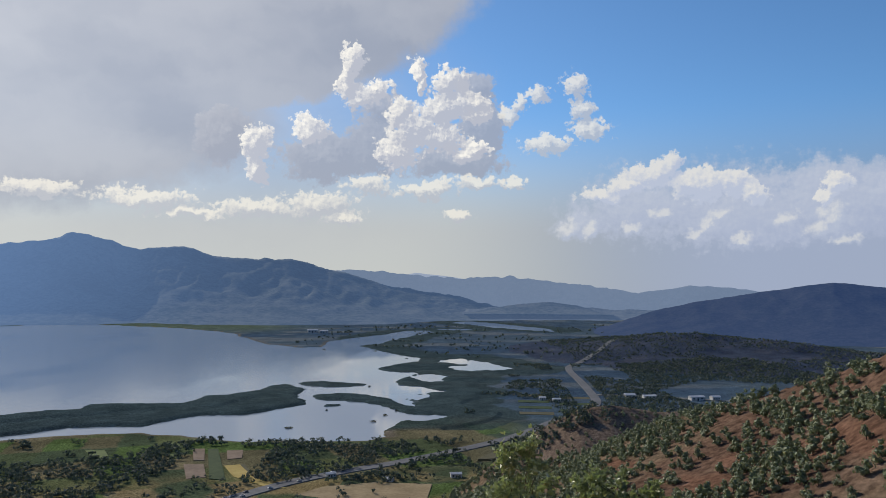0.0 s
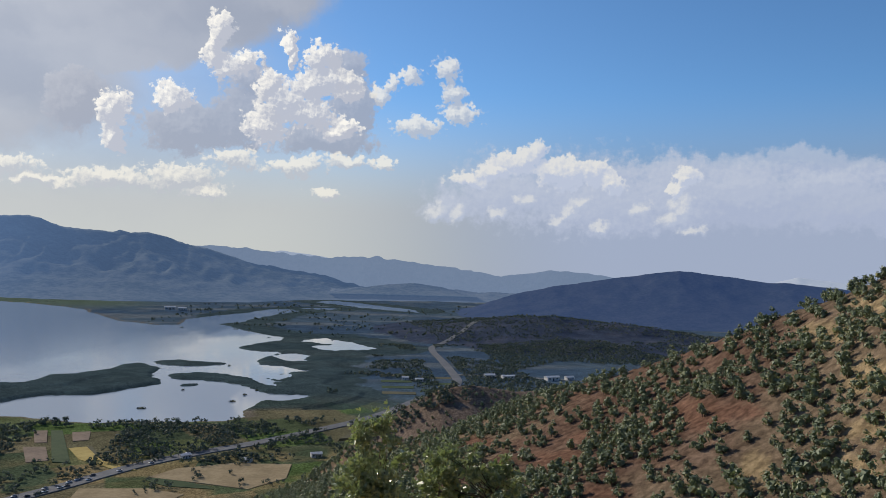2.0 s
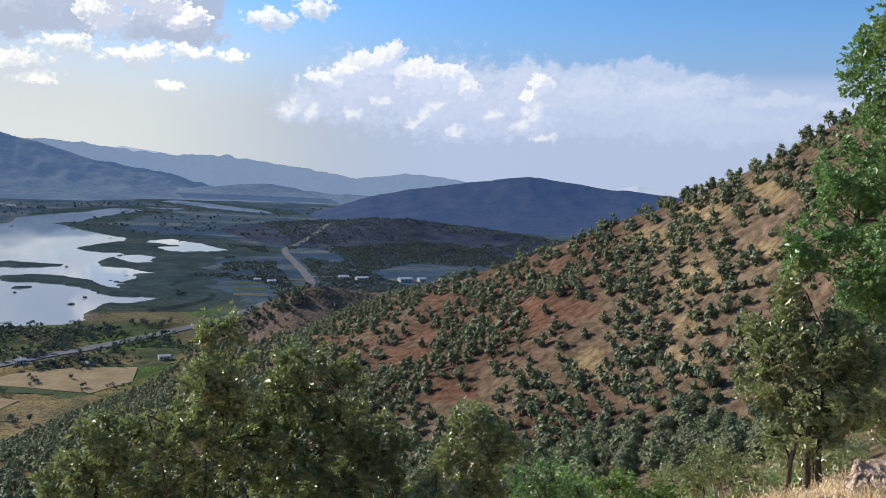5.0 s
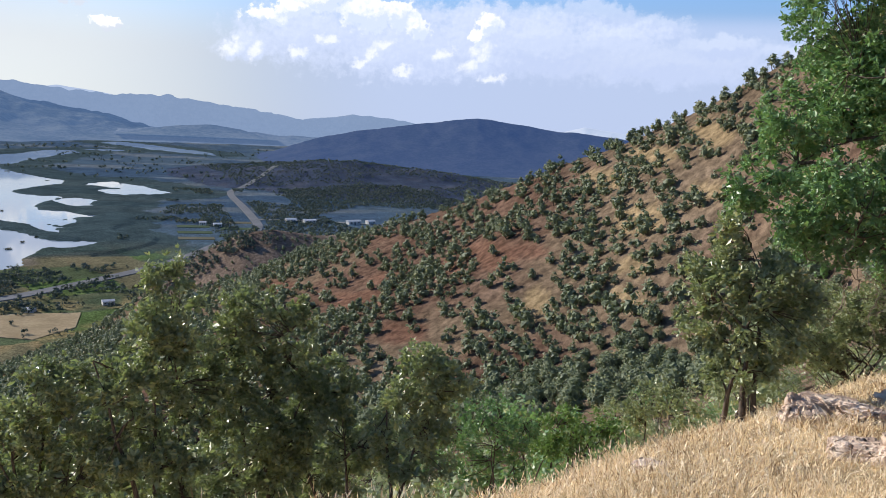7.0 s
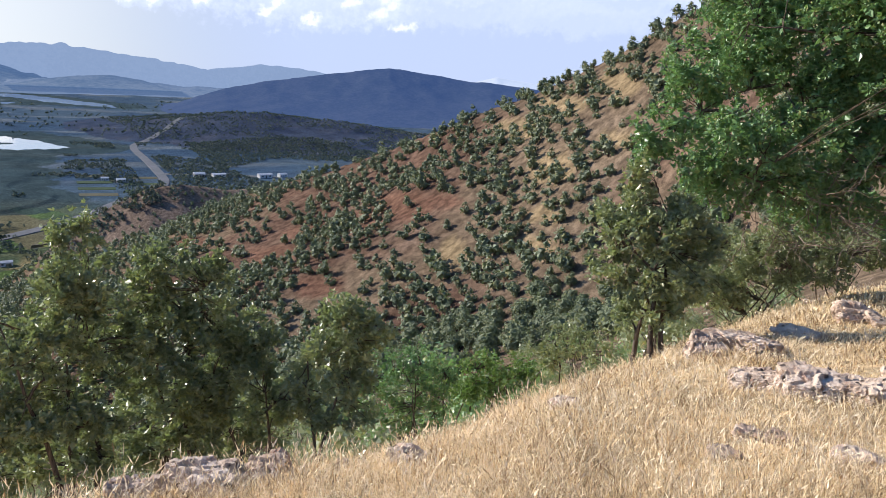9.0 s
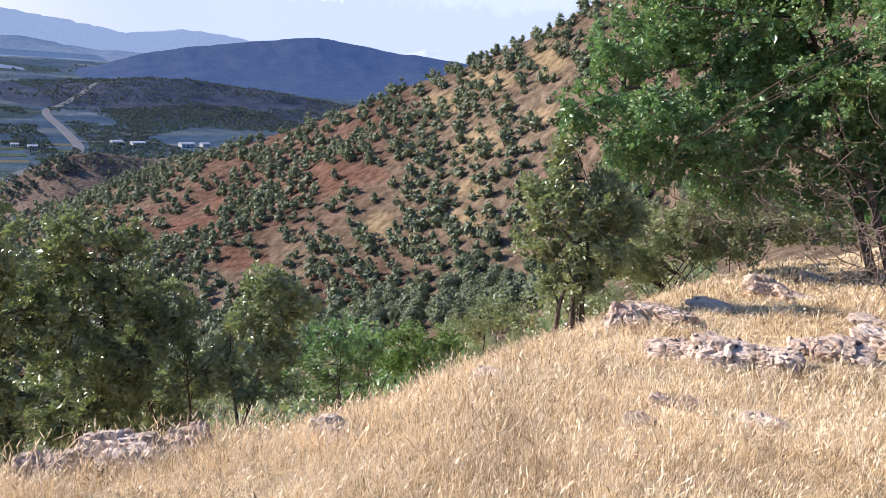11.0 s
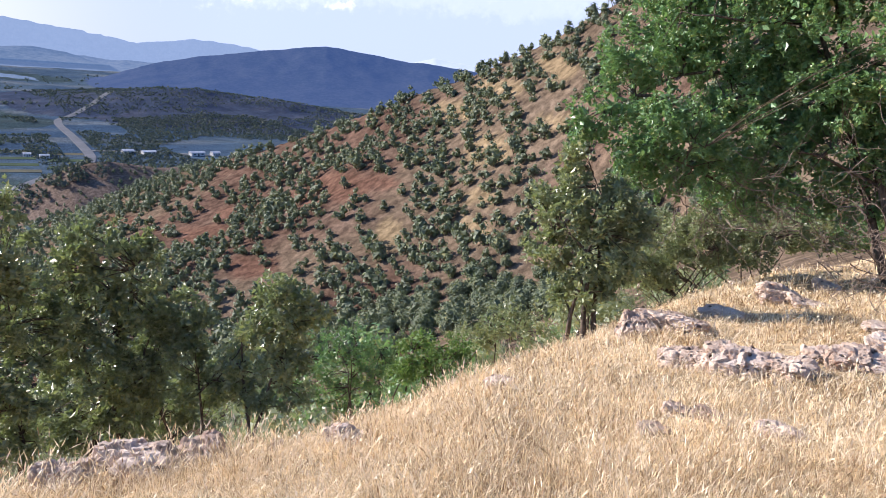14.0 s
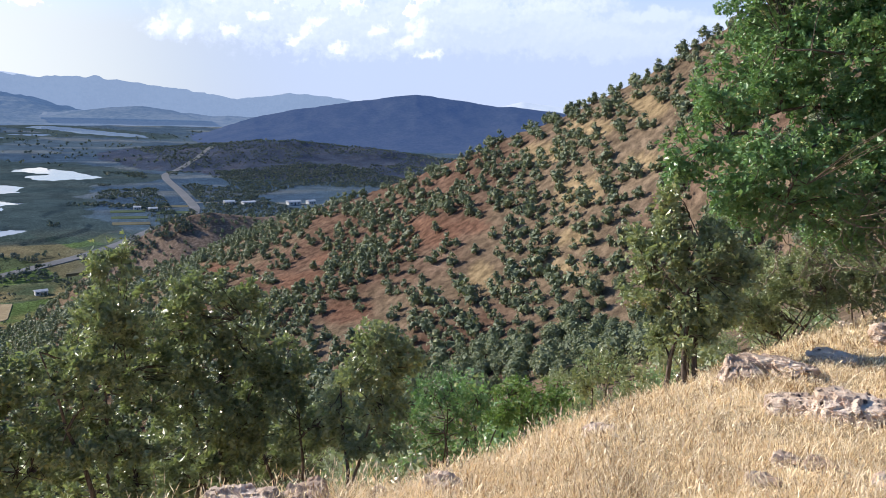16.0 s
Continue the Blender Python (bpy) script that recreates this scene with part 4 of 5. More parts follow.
def house(bearing, up, wide, deep, tall, turn):
    d = (EYE_Z - PLAIN_Z) / math.tan(radians(-up))
    px, py = d * math.sin(radians(bearing)), d * math.cos(radians(bearing))
    ob = thing("house", "small lime-washed house with a low tin roof beside the road", "house", (px, py, ground_at(px, py) - .1), "houses on the valley floor", turn)
    part("wall", mesh("wall", *boxes((((0, 0, tall / 2), (wide, deep, tall), 0),)), LIME_WASH, False), ob)
    v = np.array(((-.55, -.55, 0), (.55, -.55, 0), (.55, .55, 0), (-.55, .55, 0), (-.55, 0, .35), (.55, 0, .35))) * (wide, deep, tall) + (0, 0, tall)
    bm = bmesh.new()
    q = [bm.verts.new(p) for p in v]
    for f in ((0, 1, 5, 4), (2, 3, 4, 5), (0, 4, 3), (1, 2, 5), (3, 2, 1, 0)):
        bm.faces.new([q[i] for i in f])
    me = bpy.data.meshes.new("roof")
    bm.to_mesh(me)
    bm.free()
    me.materials.append(TIN)
    part("roof", me, ob)
    for k in (-.3, .3):
        pane = part("window", mesh("window", *boxes((((k * wide, -deep / 2, tall * .55), (wide * .16, .12, tall * .35), 0),)), DARK_GAP, False), ob)
        part("sill", mesh("sill", *boxes((((k * wide, -deep / 2, tall * .55 - tall * .19), (wide * .2, .3, tall * .03), 0),)), LIME_WASH, False), pane)
    part("door", mesh("door", *boxes((((0, -deep / 2, tall * .36), (wide * .12, .14, tall * .7), 0),)), DARK_GAP, False), ob)


for row in ((.9, -13.15, 9, 6, 3.2, 10), (-3.8, -13.4, 7, 5, 2.6, -20), (13.0, -7.62, 14, 9, 5, 5), (14.3, -7.6, 18, 9, 4, 8), (17.4, -7.6, 20, 10, 5, 12), (18.6, -7.55, 12, 9, 5, 14),
            (7.0, -7.9, 9, 7, 4, -5), (8.0, -8.0, 11, 7, 4, 0), (-7.9, -13.0, 8, 6, 3, 30), (-9.2, -3.2, 34, 16, 9, 10), (-8.4, -3.25, 26, 14, 8, 0)):
    house(*row)


def car(body_mat, glass):
    """A small car seen from far: body with sloped ends, glazed cabin, four wheels."""
    ob = thing("car", "small car standing in the queue on the highway", "car", (0, 0, 0), "cars on the highway")
    side = ((-2.1, .35), (2.1, .35), (2.15, .75), (1.2, .95), (-1.9, 1.0), (-2.15, .8))
    cab = ((-1.7, .95), (1.0, .93), (.4, 1.45), (-1.2, 1.48))
    for name, ring, half, mat in (("body", side, .85, body_mat), ("cabin", cab, .72, glass)):
        bm = bmesh.new()
        a, b = ([bm.verts.new((x, k * half, z)) for x, z in ring] for k in (-1, 1))
        bm.faces.new(a), bm.faces.new(b[::-1])
        for i in range(len(ring)):
            j = (i + 1) % len(ring)
            bm.faces.new((a[i], b[i], b[j], a[j]))
        bmesh.ops.recalc_face_normals(bm, faces=bm.faces[:])
        me = bpy.data.meshes.new(name)
        bm.to_mesh(me)
        bm.free()
        me.materials.append(mat)
        part(name, me, ob)
    ring = tube(((0, -.1, 0), (0, .1, 0)), (.33, .33), 10)
    hub = np.vstack((ring[0], (0, -.1, 0), (0, .1, 0)))
    lids = [(k % 10 if k < 10 else 10 + k % 10, (k + 1) % 10 if k < 10 else 10 + (k + 1) % 10, 20 + k // 10) for k in range(20)]
    faces = np.vstack((ring[1][:, :3], ring[1][:, (0, 2, 3)], lids))
    for x in (-1.3, 1.3):
        for y in (-.8, .8):
            part("wheel", mesh("wheel", hub + (x, y, .33), faces, DARK_GAP, False), ob)
    return ob


CAR_PAINT = [plain_material(name, a, b, 3.0, .35, .5, .05) for name, a, b in (("white_paint", (.7, .7, .7), (.8, .8, .8)), ("silver_paint", (.4, .41, .43), (.5, .51, .53)), ("dark_paint", (.04, .045, .06), (.07, .07, .09)))]
CAR_GLASS = plain_material("car_glass", (.02, .025, .03), (.04, .045, .05), 2.0, .1, .5, .02)
models = [car(paint, CAR_GLASS) for paint in CAR_PAINT]
line = spline(HIGHWAY, 40)
rng = np.random.default_rng(14)
for i, k in enumerate((10, 14, 17, 21, 25, 28, 33, 37, 43, 52, 60, 76, 95, 120, 150)):
    (ax, ay), (bx, by) = line[k], line[k + 1]
    turn = math.degrees(math.atan2(by - ay, bx - ax))
    off = 3.2 * (1 if rng.uniform() < .6 else -1)
    px, py = ax - off * math.sin(radians(turn)), ay + off * math.cos(radians(turn))
    at = pose(px, py, float(height(np.array((ax,)), np.array((ay,)))[0]) + .7, 0, 0, turn + (180 if off > 0 else 0))
    if i < 3:
        models[i].matrix_world = at
    else:
        copy_thing(models[(0, 1, 0, 2)[i % 4]], at)


# ---------- oaks on the slopes ----------
def hill_oak(seed, per=85, size=.14, lobes=(9, 13)):
    """Trunk and crown of a small hillside oak about three and a half metres tall: rounded lobes over short crooked stems."""
    g = np.random.default_rng(seed)
    rich = per > 40
    wide, tall = g.uniform(.95, 1.5), g.uniform(.75, 1.1)
    clumps = [(g.normal() * .15, g.normal() * .15, 2.35 * tall, g.uniform(.6, .8))]
    turn = g.uniform(0, 6.28)
    for k in range(g.integers(*lobes)):
        a, up = turn + 2.4 * k + g.normal() * .3, g.uniform(0, 1)
        out = wide * g.uniform(.35, .9) * (1 - .4 * up)
        clumps.append((math.cos(a) * out, math.sin(a) * out, tall * (.55 + 1.35 * up), g.uniform(.62, .98)))
    stems = []
    for x, y, z, r in clumps[1:5 if rich else 3]:
        mid = np.array((x * .35, y * .35, z * .5)) + g.normal(size=3) * .08
        stems.append(tube(((0, 0, -.6), mid, (x * .9, y * .9, z)) if rich else ((0, 0, -.6), (x, y, z)), (.12, .09, .04) if rich else (.12, .05), 5 if rich else 3))
    # dense inner foliage, an eight-sided lump in each clump
    cores = []
    octa = np.array(((1, 0, 0), (0, 1, 0), (-1, 0, 0), (0, -1, 0), (0, 0, 1), (0, 0, -1)), float)
    sides = np.array(((0, 1, 4), (1, 2, 4), (2, 3, 4), (3, 0, 4), (1, 0, 5), (2, 1, 5), (3, 2, 5), (0, 3, 5)))
    for x, y, z, r in clumps:
        spin = np.array(Euler(g.uniform(0, 6, 3)).to_matrix())
        cores.append((octa @ spin * g.uniform(.6, .8, (6, 1)) * r + (x, y, z), sides))
    return join(stems), join(cores + [crown(g, clumps, per, size, .9, .55, .72)])


def slope_spots(rng, tries, az0, az1, r0, r1, thick, gap):
    """Scattered standing places, thinned where the slope is bare."""
    az, r = np.radians(rng.uniform(az0, az1, tries)), np.sqrt(rng.uniform(r0 ** 2, r1 ** 2, tries))
    x, y = r * np.sin(az), r * np.cos(az)
    z, k = height(x, y, True)
    k.update(x=x, y=y, z=z)
    n = fbm(x * .033 + 3, y * .033, 3) + .5 * fbm(x * .1, y * .1, 2)
    ok = thick(k, n) > rng.uniform(0, 1, tries)
    taken, spots = {}, []
    for px, py, pz in zip(x[ok], y[ok], z[ok]):
        cell = (int(px // gap), int(py // gap))
        if any((px - qx) ** 2 + (py - qy) ** 2 < gap * gap for i in (-1, 0, 1) for j in (-1, 0, 1) for qx, qy in taken.get((cell[0] + i, cell[1] + j), ())):
            continue
        taken.setdefault(cell, []).append((px, py))
        spots.append((px, py, pz))
    return spots


def thick(k, n):
    ravine = smooth(.35, .0, k["u"])
    base = (k["hill"] & (k["u"] < 1.0)) * np.clip(1.0 * smooth(-.13, .08, n) + 1.0 * ravine * smooth(-.35, -.1, n) + .06 + .2 * smooth(26, 38, k["az"]), 0, 1)
    bare, dense = spread(BARE, k["x"], k["y"], k["z"])[0], spread(DENSE, k["x"], k["y"], k["z"])[0]
    return np.maximum(base * (1 - .93 * smooth(-.15, .1, bare)), (k["hill"] & (k["u"] < 1.0)) * smooth(-.1, .3, dense) * .95)


rng = np.random.default_rng(5)
spots = slope_spots(rng, 70000, -14, 58, 92, 470, thick, 2.5)
# first the ones across the ravine, nearest first
spots.sort(key=lambda s: math.hypot(s[0], s[1]) + (400 if math.degrees(math.atan2(s[0], s[1])) < 8 else 0))
kinds = [hill_oak(100 + i) for i in range(7)]
models = []
for i, ((tv, tf), (cv, cf)) in enumerate(kinds):
    models.append((mesh("trunk", tv, tf, BARK), mesh("crown", cv, cf, HILL_LEAF, False)))
first = {}
for i, (px, py, pz) in enumerate(spots[:300]):
    m = i % len(models)
    size = rng.uniform(.65, 1.4)
    if m not in first:
        first[m] = thing("oak_tree", "small dark green oak on the dry slope across the ravine", "tree", (0, 0, 0), "oaks on the slope")
        part("trunk", models[m][0], first[m]), part("crown", models[m][1], first[m])
        first[m].matrix_world = pose(px, py, pz, 0, 0, rng.uniform(0, 360)) @ Matrix.Scale(size, 4)
        continue
    copy_thing(first[m], pose(0, 0, 0)).matrix_world = pose(px, py, pz, 0, 0, rng.uniform(0, 360)) @ Matrix.Scale(size, 4)

lean_kinds = [hill_oak(200 + i, 18, .235, (5, 7)) for i in range(5)]
crowns, trunks = [], []


def stand(rng, spots, tall=1.0):
    for px, py, pz in spots:
        (tv, tf), (cv, cf) = lean_kinds[rng.integers(5)]
        a, s = rng.uniform(0, 6.28), rng.uniform(.65, 1.4) * tall
        rot = np.array(((math.cos(a), -math.sin(a), 0), (math.sin(a), math.cos(a), 0), (0, 0, 1))).T * s
        crowns.append((cv @ rot + (px, py, pz), cf))
        trunks.append((tv @ rot + (px, py, pz), tf))


stand(rng, spots[300:])
more = slope_spots(rng, 1800, 2, 21, 520, 800, lambda k, n: k["far_spur"] * smooth(-.3, .1, n) * .9, 3.8)
stand(rng, more, 1.0)
low = slope_spots(rng, 2500, -18, 10, 380, 700, lambda k, n: (k["hill"] & (k["u"] >= 1)) * smooth(-.2, .1, n) * .9, 5.0)
stand(rng, low, 1.0)
tagged(new("oak_wood", mesh("oak_wood", *join(crowns), HILL_LEAF, False)), "dark green oak scrub scattered over the farther slopes", "trees", kind="stuff")
tagged(new("oak_stems", mesh("oak_stems", *join(trunks), BARK)), "thin dark oak stems under the scrub", "tree trunks", kind="stuff")


# shrubby oaks between the terrace and the ravine, kept below the line of sight
def low_enough(px, py, pz, tall):
    b = math.degrees(math.atan2(px, py))
    limit = float(np.interp(b, (-20, 5, 18, 20, 28, 35, 40, 46, 56), (-22, -21, -21, -21.4, -20, -18.8, -17.3, -15, -11)))
    return EYE_Z + math.hypot(px, py) * math.tan(radians(limit)) > pz + tall


def slope_shrub(seed):
    g = np.random.default_rng(seed)
    stems = [tube(((0, 0, -.5), g.normal(size=3) * (.25, .25, 0) + (0, 0, .7), g.normal(size=3) * (.5, .5, .1) + (0, 0, 1.5)), (.07, .05, .02), 5) for _ in range(4)]
    clumps = [(*(g.normal(size=3) * (.6, .6, .45) + (0, 0, 1.25)), g.uniform(.4, .7)) for _ in range(12)]
    return join(stems), crown(g, clumps, 100, .066, .9)


rng = np.random.default_rng(8)
near_spots = slope_spots(rng, 3600, -12, 60, 11.5, 95, lambda k, n: k["hill"] * np.clip(smooth(-.3, .05, n) * 1.2, 0, 1) * (1 - .95 * smooth(-.1, .1, spread(BARE, k["x"], k["y"], k["z"])[0])), 2.8)
shrub_models = []
for i in range(5):
    (tv, tf), (cv, cf) = slope_shrub(300 + i)
    shrub_models.append((mesh("trunk", tv, tf, BARK), mesh("crown", cv, cf, (FRESH_LEAF, OAK_LEAF, FRESH_LEAF, OAK_LEAF, OAK_LEAF)[i], False)))
first = {}
for i, (px, py, pz) in enumerate(near_spots[:240]):
    m, size = i % 5 if math.atan2(px, py) > .36 else (1, 3)[i % 2], rng.uniform(.7, 1.35)
    if not low_enough(px, py, pz, 2.1 * size):
        continue
    if m not in first:
        first[m] = thing("shrub", "bushy green oak shrub on the slope below the terrace", "shrub", (0, 0, 0), "shrubs below the terrace")
        part("trunk", shrub_models[m][0], first[m]), part("crown", shrub_models[m][1], first[m])
        first[m].matrix_world = pose(px, py, pz, 0, 0, rng.uniform(0, 360)) @ Matrix.Scale(size, 4)
        continue
    copy_thing(first[m], pose(0, 0, 0)).matrix_world = pose(px, py, pz, 0, 0, rng.uniform(0, 360)) @ Matrix.Scale(size, 4)


# ---------- the trees at the terrace's edge ----------
def sight(bearing, up, r):
    b = radians(bearing)
    return np.array((r * math.sin(b), r * math.cos(b), EYE_Z + r * math.tan(radians(up))))


def leaves(rng, centres, length, up=.5, out=None):
    """Folded pointed leaves, two triangles each, fanning along out where it is given."""
    n = len(centres)
    axis = rng.normal(size=(n, 3)) * (1, 1, .6) + (0, 0, -.15)
    if out is not None:
        axis = axis * .6 + 1.3 * out / (np.linalg.norm(out, axis=1)[:, None] + 1e-6)
    axis /= np.linalg.norm(axis, axis=1)[:, None]
    nor = rng.normal(size=(n, 3)) * .8 + (0, 0, up)
    side = np.cross(axis, nor)
    side /= np.linalg.norm(side, axis=1)[:, None] + 1e-9
    nor = np.cross(side, axis)
    size = length * rng.uniform(.65, 1.25, n)[:, None]
    wide = size * rng.uniform(.24, .32, n)[:, None]
    mid = centres + axis * size * .45
    v = np.stack([centres, mid + side * wide + nor * wide * .35, centres + axis * size, mid - side * wide + nor * wide * .35], 1).reshape(-1, 3)
    b = 4 * np.arange(n)[:, None]
    return v, np.vstack((b + (0, 1, 2), b + (0, 2, 3)))


def edge_tree(name, label, category, seed, bearing, r, blobs, stems, leaf, material, clump=.17, per=40, dense=2.3, girth=.055, foot=None, group="", twigs=1.0, rich=2.3):
    """A tree or shrub whose crown fills blobs (bearing, up, half width, half height in degrees, metres nearer or farther)."""
    g = np.random.default_rng(seed)
    b = radians(bearing)
    base = Vector((r * math.sin(b), r * math.cos(b), 0))
    base.z = ground_at(base.x, base.y)
    right, away = np.array((math.cos(b), -math.sin(b), 0)), np.array((math.sin(b), math.cos(b), 0))
    centres = []
    for bb, up, hw, hh, dr in blobs:
        rr = r + dr
        c = sight(bb, up, rr)
        a1, a3 = rr * math.tan(radians(hw)), rr * math.tan(radians(hh))
        a2 = min(a1, 1.4 * a3) * .9
        count = max(3, int(dense * 2.2 * (a1 * a2 * a3) ** (2 / 3) / clump ** 2))
        d = g.normal(size=(count, 3))
        d /= np.linalg.norm(d, axis=1)[:, None]
        d *= g.uniform(.2, 1, (count, 1)) ** .5 * g.uniform(.85, 1.12, (count, 1))
        centres.append(c + d[:, :1] * a1 * right + d[:, 1:2] * a2 * away + d[:, 2:] * (0, 0, a3))
    centres = np.vstack(centres)
    centres = centres[centres[:, 2] > height(centres[:, 0], centres[:, 1]) + .1]
    top = centres[:, 2].max()
    middle = centres.mean(0)
    wood, nodes = [], []
    for s in range(stems):
        off = right * g.normal() * .22 * (stems > 1) + away * g.normal() * .2 * (stems > 1)
        start = np.array(base) + off
        start[2] = ground_at(start[0], start[1]) - .25
        target = centres[g.integers(len(centres))] * .5 + middle * .5
        target[2] = base.z + (top - base.z) * g.uniform(.72, .92)
        t = np.linspace(0, 1, 9)[:, None]
        path = start + (target - start) * t + np.cumsum(g.normal(size=(9, 3)) * .06, 0) * t * (1, 1, .3)
        wood.append(tube(path, girth * (1.15 - np.linspace(0, 1, 9) ** .8), 7))
        nodes.append(path[2:])
    nodes = np.vstack(nodes)
    # limbs first, then twigs from the nearest wood
    order = g.permutation(len(centres))
    limbs = order[:max(4, len(centres) // 45)]
    for c in centres[limbs]:
        reach = np.linalg.norm(nodes - c, axis=1) + .8 * np.maximum(0, nodes[:, 2] - c[2] + .1)
        a = nodes[reach.argmin()]
        t = np.linspace(0, 1, 6)[:, None]
        path = a + (c - a) * t + np.sin(np.pi * t) * (g.normal(size=3) * .12 * np.linalg.norm(c - a) + (0, 0, .08)) + g.normal(size=(6, 3)) * .03 * t
        wood.append(tube(path, girth * np.array((.42, .34, .27, .2, .14, .07)), 5))
        nodes = np.vstack((nodes, path[1:]))
    for c in centres[order[len(limbs):]][:int(len(centres) * twigs)]:
        a = nodes[np.linalg.norm(nodes - c, axis=1).argmin()]
        t = np.linspace(0, 1, 4)[:, None]
        path = a + (c - a) * t + np.sin(np.pi * t) * (g.normal(size=3) * .05 + (0, 0, .03))
        wood.append(tube(path, (.010, .007, .005, .003), 3))
    # rosettes of leaves at the twig ends of each clump, turned outwards and up
    each = max(4, round(per * rich / 8))
    sc = np.repeat(centres, each, 0)
    way = g.normal(size=sc.shape)
    way /= np.linalg.norm(way, axis=1)[:, None]
    way = way + .55 * (sc - middle) / (np.linalg.norm(sc - middle, axis=1)[:, None] + 1e-6) + (0, 0, .3)
    sc = sc + way * clump * g.uniform(.15, .68, (len(sc), 1))
    lc = np.repeat(sc, 8, 0)
    fan = np.repeat(way, 8, 0) * .7 + g.normal(size=lc.shape) * .75
    lc = lc + g.normal(size=lc.shape) * .22 * leaf
    inner = np.repeat(centres, 5, 0)
    inner = inner + g.normal(size=inner.shape) * clump * .35
    ob = thing(name, label, category, base, group)
    shift = -np.array(base)
    made = [part("stem", mesh("stem", wv + shift, wf, BARK), ob) for wv, wf in wood[:stems]]
    for wv, wf in wood[stems:stems + len(limbs)]:
        part("limb", mesh("limb", wv + shift, wf, BARK), ob)
    wv, wf = join(wood[stems + len(limbs):])
    tagged(part("branchwork", mesh("branchwork", wv + shift, wf, BARK), made[0]), "fine brown twigs", kind="stuff")
    # upright shoots along the top give it a ragged outline
    rim = centres[g.permutation(np.nonzero(centres[:, 2] > np.percentile(centres[:, 2], 45))[0])[:max(8, len(centres) // 6)]]
    for c in rim:
        d = g.normal(size=3) * (.35, .35, .2) + (0, 0, 1)
        reach = d * g.uniform(2.0, 4.2) * leaf
        t = g.uniform(.1, 1, 16)[:, None]
        lc = np.vstack((lc, c + reach * t + g.normal(size=(16, 3)) * .012))
        fan = np.vstack((fan, g.normal(size=(16, 3)) * (1, 1, .5) + (0, 0, .5)))
    lv, lf = join((leaves(g, lc, leaf * .86, .6, fan), leaves(g, inner, leaf * 1.5, .3)))
    part("crown", mesh("crown", lv + shift, lf, material, False), ob)
    return ob


EDGE = "oaks at the terrace edge"
edge_tree("oak_tree", "young oak with several thin dark stems at the terrace edge", "tree", 1, 4.6, 9.6, ((4.8, -12.0, 1.5, 1.7, 0), (4.6, -15.2, 3.0, 2.4, 0), (3.0, -18.6, 3.0, 2.6, 0), (6.4, -19, 2.6, 2.6, .2), (2.4, -22.5, 2.6, 2.4, 0), (6, -23, 2.5, 2.2, 0), (4, -26, 3.2, 1.6, .2)), 3, .075, OAK_LEAF, group=EDGE)
edge_tree("oak_tree", "bushy oak sapling with dull green leaves on the falling slope", "tree", 2, -2.5, 9.8, ((-2, -18.8, 2.8, 2.0, 0), (-4.6, -21, 2.6, 2.2, 0), (-1.2, -22.5, 2.8, 2.6, 0), (-4, -25, 3, 2.6, 0), (-7, -23.5, 2, 2, 0)), 3, .075, OAK_LEAF, group=EDGE)
edge_tree("oak_tree", "young oak with yellowing top leaves at the terrace edge", "tree", 3, 10.2, 10.2, ((10.4, -14.2, 2.2, 1.6, 0), (13.6, -14.8, 1.5, 1.2, 0), (9.6, -17.4, 3.0, 2.4, 0), (13, -18.2, 2.8, 2.2, 0), (10.2, -21.4, 3.4, 2.4, 0), (13, -22.6, 2.2, 2.2, 0), (10, -25.4, 3.2, 1.8, .2)), 3, .075, OAK_LEAF, group=EDGE)
edge_tree("oak_tree", "low spreading oak with grey-green leaves at the terrace edge", "tree", 4, 15.6, 10.4, ((16.4, -18.9, 2.1, 1.6, 0), (15.2, -21.2, 2.8, 2.0, 0), (17.6, -23.3, 2.3, 2.0, 0), (13.6, -24, 2.0, 1.8, 0), (19.3, -21.8, 1.4, 1.6, 0), (16.5, -25.6, 3.0, 1.2, .2)), 2, .072, OAK_LEAF, group=EDGE)
edge_tree("oak_tree", "slim round-headed oak sapling at the terrace edge", "tree", 5, 22.6, 8.9, ((23.3, -17.2, 1.9, 1.5, 0), (22.3, -19.3, 2.4, 1.7, 0), (25.0, -18.6, 1.7, 1.5, 0), (23.6, -21.9, 2.4, 1.8, 0), (20.6, -22.6, 1.5, 1.8, .6), (23, -24.3, 2.6, 1.2, .3)), 2, .072, OAK_LEAF, girth=.04, group=EDGE)
edge_tree("shrub", "mixed green shrub on the slope below the terrace", "shrub", 6, 28.6, 11.5, ((27.9, -21.2, 2.3, 1.9, 0), (30.5, -22.2, 1.8, 1.5, 0), (25.8, -23.3, 1.8, 1.8, 0), (29, -24, 2.6, 1.5, 0)), 4, .05, FRESH_LEAF, girth=.025, dense=2.6, per=60, rich=1.5)
edge_tree("shrub", "bright green rounded shrub beside the dry grass", "shrub", 7, 34.6, 9.6, ((34.7, -21.0, 2.6, 1.5, 0), (33, -21.9, 1.9, 1.2, 0), (36.9, -20.7, 1.5, 1.0, 0)), 5, .046, SHRUB_LEAF, girth=.02, dense=3.2, per=70, rich=1.5)
edge_tree("shrub", "grey-green shrub on the slope below the terrace", "shrub", 8, 39.6, 11.5, ((40, -18.4, 2.0, 1.4, 0), (38.3, -19.4, 1.4, 1.2, 0), (41.8, -19.4, 1.4, 1.2, -.6)), 4, .052, OAK_LEAF, girth=.02, dense=2.6, per=55, rich=1.5)
